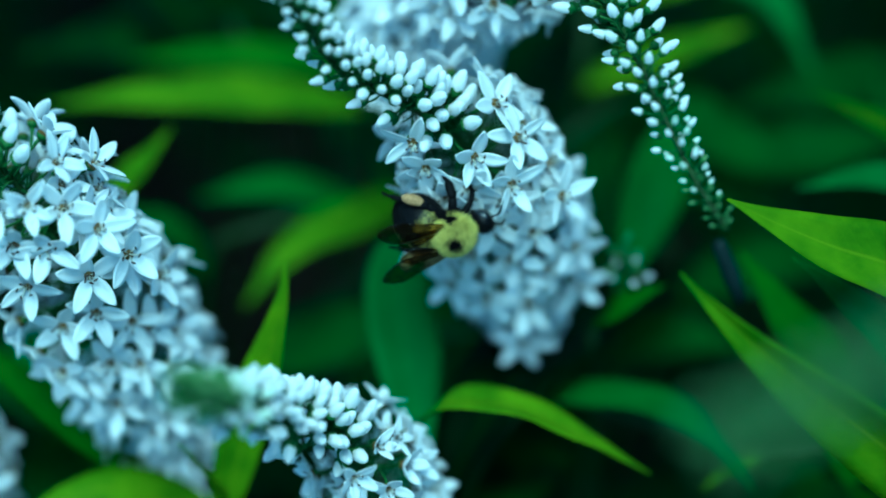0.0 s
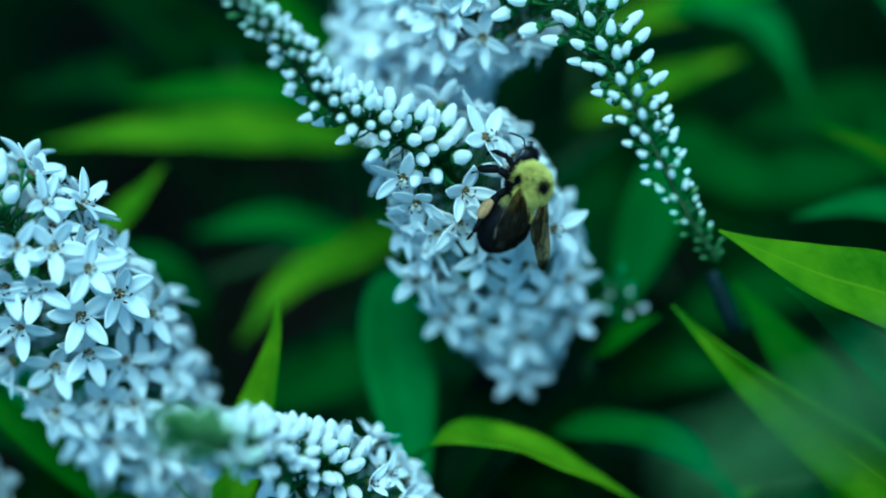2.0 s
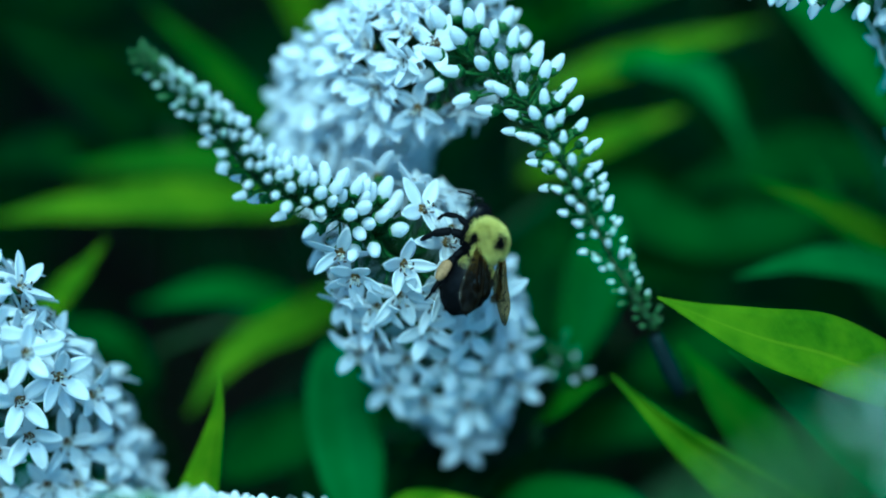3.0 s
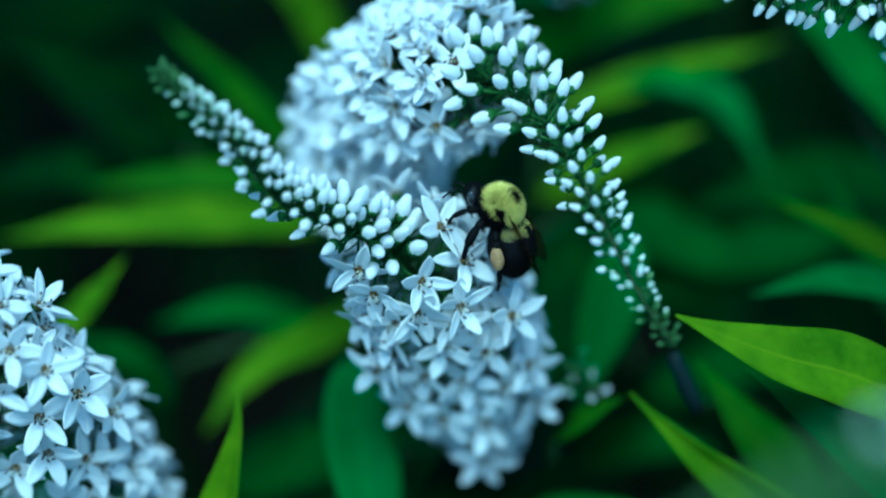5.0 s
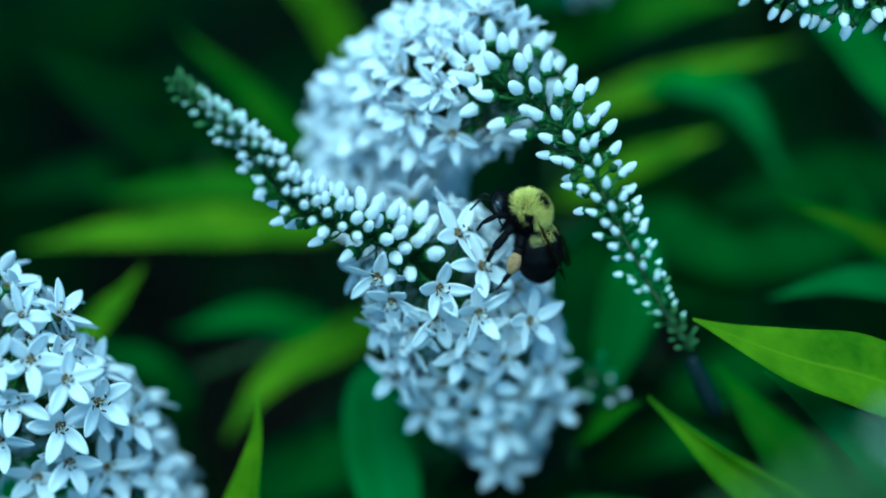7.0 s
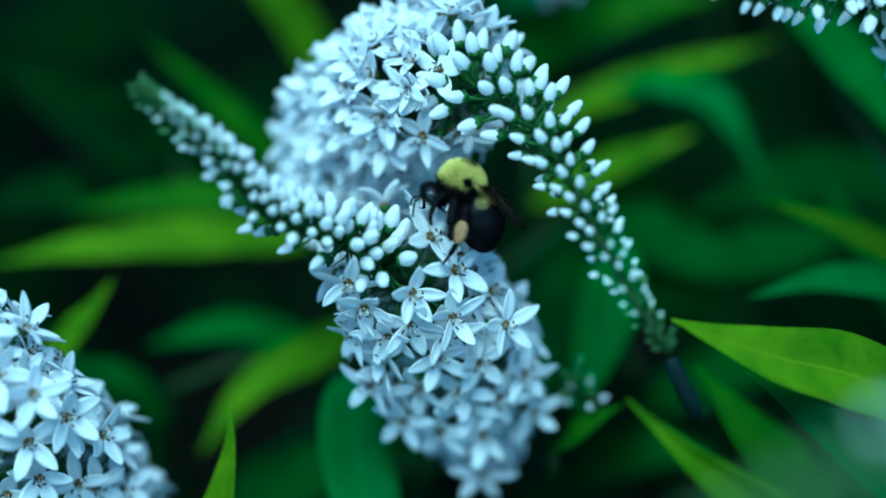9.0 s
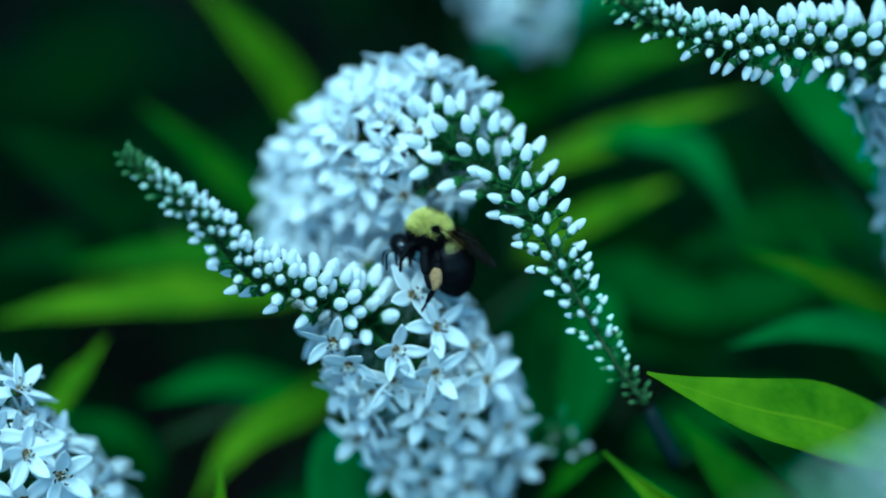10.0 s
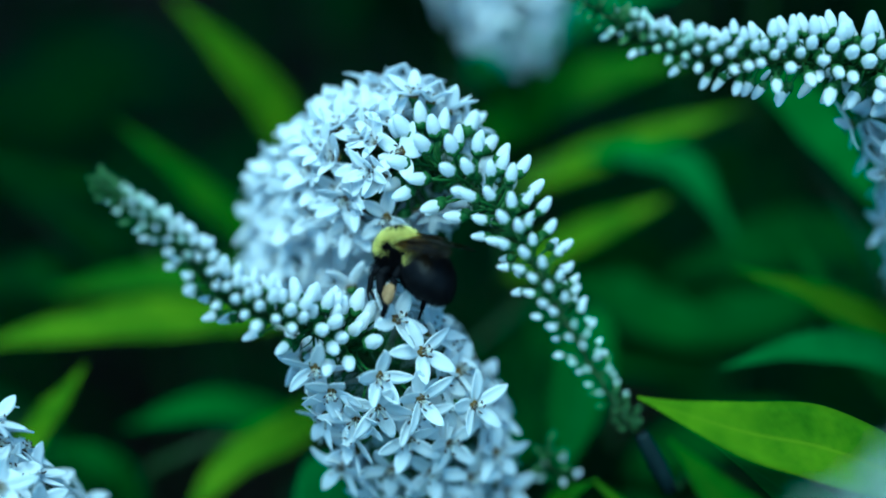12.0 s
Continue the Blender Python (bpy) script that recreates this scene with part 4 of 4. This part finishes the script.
def withered_sheath():
    """A dark shrivelled leaf tip hanging under the drooping tail of buds."""
    pts = [(32.1, -21.7, -24.0), (33.6, -25.0, -25.0), (35.3, -28.5, -26.0), (37.0, -32.1, -27.0)]
    p = [at(q) for q in pts]
    stem = [at(q) for q in ((32.1, -21.7, -24.0), (45.1, -37.2, -70.0), (60.8, -82.4, -120.0))]
    foot = Vector((stem[-1].x, stem[-1].y, 0))
    root = new("withered_leaf")
    root.matrix_basis = Matrix.Translation(foot)
    tagged(root, "dark purple-brown shrivelled leaf rolled into a sheath", "leaf")
    path, _ = spline([q - foot for q in p], 12)
    rad = [0.0006 + 0.0010 * math.sin(math.pi * (0.15 + 0.75 * i / 12)) for i in range(13)]
    v, f = tube_data(path, rad, 10)
    v = [q + Vector((noise.noise(q * 900), noise.noise(q * 900 + Vector((5, 0, 0))), 0)) * 0.0004 for q in v]
    piece("rolled_blade", mesh_from("rolled_blade", v, f, [WITHERED]), root)
    path, _ = spline([Vector((0, 0, -0.01)), stem[2] - foot, stem[1] - foot, path[-1]], 30)
    v, f = tube_data(path, [0.0012 - 0.0006 * i / 30 for i in range(31)], 6)
    piece("stem", mesh_from("stem", v, f, [STALK]), root)


withered_sheath()


# ---- the bumblebee ----
def ball_data(centre, radii, seg=20, rings=12, shape=None):
    verts, faces = [], []
    for i in range(rings + 1):
        th = math.pi * i / rings
        for k in range(seg):
            a = 2 * math.pi * k / seg
            p = Vector((-math.cos(th), math.sin(th) * math.cos(a), math.sin(th) * math.sin(a)))
            q = Vector((p.x * radii[0], p.y * radii[1], p.z * radii[2]))
            if shape:
                q = shape(p, q)
            verts.append((q + Vector(centre)) * MM)
    for i in range(rings):
        for k in range(seg):
            a, b = i * seg + k, i * seg + (k + 1) % seg
            faces.append((a, b, b + seg, a + seg))
    return verts, faces


def fur_data(rng, centre, radii, count, length, pick, sweep=(-0.5, 0, 0.0), thick=0.045, shape=None):
    """Short tapered hairs over a rounded body; pick gives the slot of a hair or None."""
    verts, faces, slots = [], [], []
    for i in range(count):
        z = 1 - 2 * (i + 0.5) / count
        a = i * 2.39996
        r = math.sqrt(1 - z * z)
        p = Vector((z, r * math.cos(a), r * math.sin(a)))
        slot = pick(p)
        if slot is None:
            continue
        q = Vector((p.x * radii[0], p.y * radii[1], p.z * radii[2]))
        if shape:
            q = shape(p, q)
        nrm = Vector((p.x / radii[0], p.y / radii[1], p.z / radii[2])).normalized()
        d = (nrm + Vector(sweep) + Vector((rng.gauss(0, 0.3), rng.gauss(0, 0.3), rng.gauss(0, 0.3)))).normalized()
        L = length * rng.uniform(0.6, 1.2)
        s = d.orthogonal().normalized() * thick
        t = d.cross(s)
        base = q - nrm * 0.1
        o = len(verts)
        mid = base + d * L * 0.55 + nrm * 0.08
        tip = base + d * L
        verts += [(Vector(centre) + c) * MM for c in (base + s, base - s * 0.5 + t * 0.87, base - s * 0.5 - t * 0.87, mid + s * 0.7, mid - s * 0.35 + t * 0.6, mid - s * 0.35 - t * 0.6, tip)]
        for k in range(3):
            e = (k + 1) % 3
            faces += [(o + k, o + e, o + 3 + e, o + 3 + k), (o + 3 + k, o + 3 + e, o + 6)]
            slots += [slot, slot]
    return verts, faces, slots


def wing_mesh(length, width, seed):
    n = 12
    path, widths, = [], []
    for i in range(n + 1):
        s = i / n
        path.append(Vector((-length * s, -width * 0.25 * math.sin(math.pi * s * 0.6), 0.35 * math.sin(s * 2.2))) * MM)
        w = (0.22 + 0.78 * math.sin(math.pi * min(1, s * 0.72 + 0.02)) ** 1.1)
        if s > 0.7:
            w *= math.sqrt(max(0.03, 1 - ((s - 0.7) / 0.31) ** 2))
        widths.append(width * 0.5 * w * MM)
    v, f, uv = blade_data(path, widths, Vector((0, 0, 1)), -0.08, 0.00004, 3, 0.06, seed)
    return mesh_from("wing", v, f, [WING], uv=uv)


def leg_mesh(joints, radii, hairs, rng):
    """Jointed leg: femur, shin and foot as tapered tubes with short bristles; joints in millimetres from the hip."""
    items = []
    for (a, b), r in zip(zip(joints, joints[1:]), radii):
        a, b = Vector(a), Vector(b)
        pts = [(a.lerp(b, s)) * MM for s in (0, 0.15, 0.5, 0.85, 1)]
        v, f = tube_data(pts, [r * 1.3 * k * MM for k in (0.75, 1.0, 1.05, 0.95, 0.6)], 8)
        items.append((v, f, 0))
        for _ in range(hairs):
            s = rng.uniform(0.05, 0.95)
            d = (b - a).normalized()
            o = d.orthogonal()
            o.rotate(Matrix.Rotation(rng.random() * 6.28, 3, d))
            p = a.lerp(b, s)
            v, f = tube_data([(p + o * r * 0.8) * MM, (p + o * (r + 0.35) + d * 0.25) * MM], [0.00004, 0.00001], 3)
            items.append((v, f, 0))
    v, f, s = join_data(items)
    return mesh_from("leg", v, f, [FUR_BLACK], s)


def abdomen_shape(p, q):
    k = 1.0 - 0.22 * max(0.0, -p.x) ** 2
    seg = 1.0 + 0.022 * math.cos(p.x * 17)
    return Vector((q.x, q.y * k * seg, q.z * k * seg))


def waist(curl):
    """Pose of the abdomen at the waist; a negative angle curls it under."""
    return Matrix.Translation((-2.7 * MM, 0, -0.5 * MM)) @ Matrix.Rotation(radians(curl), 4, "Y")


def neck(x, z, nod):
    """Pose of the head before the thorax; a larger angle bends it down."""
    return Matrix.Translation((x * MM, 0, z * MM)) @ Matrix.Rotation(radians(nod), 4, "Y")


def build_bee():
    rng = random.Random(5)
    bee = new("bumblebee")
    tagged(bee, "furry black and yellow bumblebee with tan pollen loads", "bee")
    C, R = (0, 0, 0), (3.3, 3.45, 3.1)
    v, f = ball_data(C, R)
    thorax = piece("thorax", mesh_from("thorax", v, f, [FUR_BLACK]), bee)

    def pick(p):
        if p.z > 0.5 and (p.x + 0.05) ** 2 + p.y ** 2 < 0.13 * rng.uniform(0.3, 1.9):
            return 1
        if p.z < -0.04 + rng.uniform(-0.14, 0.14):
            return 1
        if p.x < -0.2 and abs(p.y) > 0.85 and p.z < 0.2:
            return 1
        if abs(p.y) > 0.5 and (p.x + 0.05) ** 2 + (p.z - 0.25) ** 2 < 0.06 * rng.uniform(0.5, 1.5):
            return 1
        return 0
    v, f, s = fur_data(rng, C, R, 9500, 1.15, pick, (-0.3, 0, 0.1), 0.04)
    piece("thorax_fur", mesh_from("thorax_fur", v, f, [FUR_YELLOW, FUR_BLACK], s), thorax, label="dense yellow fur with a black central spot")
    # abdomen hangs from its waist behind the thorax
    hip = waist(-16)
    AC, AR = (-4.7, 0, -0.2), (5.5, 4.1, 3.9)
    v, f = ball_data(AC, AR, 24, 20, abdomen_shape)
    abdomen = piece("abdomen", mesh_from("abdomen", v, f, [BEE_BLACK]), bee, hip, "glossy black abdomen with a yellow first band")

    def pick_ab(p):
        if p.x > 0.5 + rng.uniform(-0.06, 0.06) and p.z > -0.15 and not (abs(p.y) < 0.24 and p.x < 0.72):
            return 0
        return 1
    v, f, s = fur_data(rng, AC, AR, 6000, 0.55, pick_ab, (-0.9, 0, 0), 0.035, abdomen_shape)
    piece("abdomen_fur", mesh_from("abdomen_fur", v, f, [FUR_YELLOW, FUR_BLACK], s), abdomen)
    # head with eyes, feelers and tongue
    v, f = ball_data((0, 0, 0), (1.55, 1.95, 2.1), 18, 12)
    head = piece("head", mesh_from("head", v, f, [BEE_BLACK]), bee, neck(4.0, -2.2, 50), "black head")
    v, f, s = fur_data(rng, (0, 0, 0), (1.55, 1.95, 2.1), 900, 0.7, lambda p: 1 if abs(p.y) < 0.75 else None, (0.2, 0, 0.2), 0.03)
    piece("head_fur", mesh_from("head_fur", v, f, [FUR_YELLOW, FUR_BLACK], s), head)
    for side in (1, -1):
        v, f = ball_data((0.1, 1.45 * side, 0.1), (0.75, 0.62, 1.35), 14, 10)
        piece("eye", mesh_from("eye", v, f, [EYE]), head, label="glossy dark oval eye")
        pts = [Vector(q) * MM for q in ((1.2, 0.5 * side, 0.6), (2.3, 1.0 * side, 1.7), (3.3, 1.7 * side, 1.5), (4.7, 2.3 * side, 0.6))]
        path, _ = spline(pts, 10)
        v, f = tube_data(path, [0.00013] * 4 + [0.00017] * 7, 7)
        piece("antenna", mesh_from("antenna", v, f, [BEE_BLACK]), head)
    v, f = tube_data([Vector((0.9, 0, -1.7)) * MM, Vector((1.1, 0, -3.0)) * MM, Vector((0.9, 0, -4.2)) * MM], [0.0003, 0.0002, 0.0001], 6)
    piece("tongue", mesh_from("tongue", v, f, [BEE_BLACK]), head)
    # legs: front, middle, hind on both sides
    legs = []
    for side in (1, -1):
        y = side
        for hipp, joints, radii in (
                ((2.0, 1.6 * y, -2.2), ((0, 0, 0), (1.6, 1.9 * y, -0.8), (2.2, 2.7 * y, -3.2), (1.6, 2.5 * y, -5.0)), (0.42, 0.34, 0.2)),
                ((0.4, 2.0 * y, -2.4), ((0, 0, 0), (0.3, 2.6 * y, -0.9), (-0.4, 3.7 * y, -3.9), (-1.5, 3.9 * y, -6.2)), (0.55, 0.56, 0.32)),
                ((-1.4, 1.8 * y, -2.3), ((0, 0, 0), (-1.9, 2.3 * y, -0.3), (-5.7, 3.1 * y, -1.9), (-7.9, 2.9 * y, -3.6), (-9.2, 3.0 * y, -4.8)), (0.5, 0.55, 0.34, 0.16))):
            leg = piece("leg", leg_mesh(joints, radii, 14, rng), bee, Matrix.Translation(Vector(hipp) * MM))
            legs.append((leg, Vector(hipp) * MM, len(joints) == 5))
            if len(joints) == 5:
                a, b = Vector(joints[1]), Vector(joints[2])
                d = (b - a).normalized()
                v, f = ball_data((0, 0, 0), (1.95, 0.85, 1.15), 16, 12)
                v = [q * (1 + 0.1 * noise.noise(q * 1500)) for q in v]
                q = d.to_track_quat("X", "Z").to_matrix().to_4x4()
                q.translation = (a.lerp(b, 0.62) + Vector((0, 0.45 * y, -0.1))) * MM
                piece("pollen_load", mesh_from("pollen_load", v, f, [POLLEN]), leg, q, "tan ball of packed pollen")
    wings = []
    fore, hind = wing_mesh(11.8, 4.1, 3), wing_mesh(7.4, 3.0, 4)
    for side in (1, -1):
        w = piece("wing", fore, bee, None, "smoky clear veined wing")
        h = piece("hind_wing", hind, w, Matrix.Translation((-0.6 * MM, -0.9 * MM, -0.3 * MM)) @ Matrix.Rotation(radians(14), 4, "Z"))
        wings.append((w, side))
    return bee, abdomen, head, legs, wings


BEE, ABDOMEN, HEAD, LEGS, WINGS = build_bee()


def stance(p, forward, back):
    """Pose of the bee: place of its thorax in the bed, the way its head and its back point."""
    x = way(forward)
    z = way(back)
    z = (z - x * z.dot(x)).normalized()
    y = z.cross(x)
    m = Matrix((x, y, z)).transposed().to_4x4()
    m.translation = at(p)
    return m


def wing_stance(side, sweep, lift, roll):
    """Wing at the shoulder: sweep is the angle out from straight back, lift the angle up, roll lays it on the flank."""
    m = Matrix.Translation((-1.2 * MM, 2.7 * side * MM, 1.6 * MM))
    m = m @ Matrix.Rotation(radians(-sweep * side), 4, "Z") @ Matrix.Rotation(radians(lift), 4, "Y") @ Matrix.Rotation(radians(-roll * side), 4, "X")
    if side < 0:
        m = m @ Matrix.Rotation(math.pi, 4, "X")
    return m


BEE_ROWS = [
    (0, (-13.7, -21.9, -4), (0.95, 0.22, -0.1), (0.12, -0.6, 0.79)),
    (0.5, (-10.5, -19.3, -3), (0.38, 0.88, -0.14), (0.2, -0.1, 0.97)),
    (1, (-11.4, -19.5, -4), (0.04, 0.97, -0.13), (0.02, 0.1, 1.0)),
    (1.5, (-7.7, -13.3, -2), (0.46, 0.87, -0.03), (0.25, -0.05, 0.95)),
    (2, (-0.6, -8.0, -2), (0.22, 0.93, -0.18), (0.68, 0.0, 0.72)),
    (2.5, (0.1, -5.7, -1.5), (0.12, 0.95, -0.16), (0.7, -0.04, 0.7)),
    (3, (2.3, -5.6, -1.5), (0.12, 0.95, -0.16), (0.7, -0.05, 0.7)),
    (5, (1.8, 2.9, -4), (-0.7, 0.66, 0.12), (0.6, 0.6, 0.5)),
    (5.5, (2.0, 3.0, -4), (-0.7, 0.66, 0.12), (0.6, 0.6, 0.5)),
    (6, (2.9, 2.8, -4), (-0.7, 0.66, 0.12), (0.6, 0.6, 0.5)),
    (6.5, (3.4, 2.5, -4), (-0.72, 0.62, 0.16), (0.6, 0.62, 0.45)),
    (7, (3.6, 3.0, -4), (-0.68, 0.66, 0.15), (0.62, 0.6, 0.45)),
    (7.5, (4.5, 4.6, -4), (-0.6, 0.72, 0.15), (0.68, 0.52, 0.45)),
    (9.5, (-4.5, 9.2, -3.5), (-0.88, 0.2, 0.22), (0.26, 0.94, 0.16)),
    (10, (-4.7, 10.0, -3.5), (-0.88, 0.2, 0.22), (0.26, 0.94, 0.16)),
    (10.5, (-4.6, 9.7, -3.5), (-0.88, 0.2, 0.22), (0.26, 0.94, 0.16)),
    (11, (-6.2, 10.8, -4), (-0.88, 0.2, 0.22), (0.26, 0.94, 0.16)),
    (11.5, (-6.1, 11.7, -5), (-0.86, 0.05, -0.24), (0.12, 0.96, 0.2)),
    (12, (-7.0, 10.8, -5), (-0.76, -0.06, -0.5), (0.08, 0.96, 0.22)),
]
# seconds, sweep, lift and roll of the wings
WING_ROWS = [(0.0, 17, 8, 0), (0.5, 17, 4, 0), (1.0, 15, 2, 0), (1.3, 24, 24, 0), (1.5, 30, 72, 0), (1.7, 30, 30, 0), (2.0, 20, 4, 8), (2.5, 18, 2, 10), (3.0, 17, 2, 12), (5.0, 7, -20, -12), (7.5, 7, -22, -12), (9.5, 9, -28, 26), (11.0, 9, -28, 26), (11.5, 10, -20, 22), (12.0, 10, -20, 24)]

# seconds and curl of the abdomen
CURL_ROWS = [(0.0, -62), (0.5, -62), (1.0, -66), (1.5, -36), (2.0, -32), (3.0, -28), (5.0, -42), (7.5, -44), (9.5, -62), (11.0, -62), (11.5, -54), (12.0, -60)]

# seconds, reach and height of the head and its nod
HEAD_ROWS = [(0.0, 5.0, -1.5, 35), (1.0, 5.1, -1.3, 30), (1.5, 5.0, -1.5, 35), (2.0, 4.5, -2.2, 50), (5.0, 4.3, -1.8, 50), (9.5, 3.7, -3.2, 70), (12.0, 3.7, -3.2, 70)]

# seconds and the angle by which the hind legs hang down
HANG_ROWS = [(0.0, 0), (3.0, 0), (5.0, -12), (6.0, -15), (7.5, -42), (9.5, -72), (11.5, -76), (12.0, -84)]


def motions():
    """All that moves: the bee over the flowers, its wings and its legs."""
    walk(BEE, [(t, stance(p, f, b)) for t, p, f, b in BEE_ROWS])
    walk(ABDOMEN, [(t, waist(c)) for t, c in CURL_ROWS])
    walk(HEAD, [(t, neck(x, z, n)) for t, x, z, n in HEAD_ROWS])
    for w, side in WINGS:
        walk(w, [(t, wing_stance(side, s, l, r)) for t, s, l, r in WING_ROWS])
    rng = random.Random(9)
    for leg, hip, is_hind in LEGS:
        rows = []
        for i in range(25):
            hang = float(np.interp(i * 0.5, *zip(*HANG_ROWS))) if is_hind else 0.0
            swing = Euler((radians(rng.uniform(-5, 5)), radians(hang + rng.uniform(-9, 9)), radians(rng.uniform(-8, 8))))
            rows.append((i * 0.5, Matrix.LocRotScale(hip, swing, None)))
        walk(leg, rows)


motions()
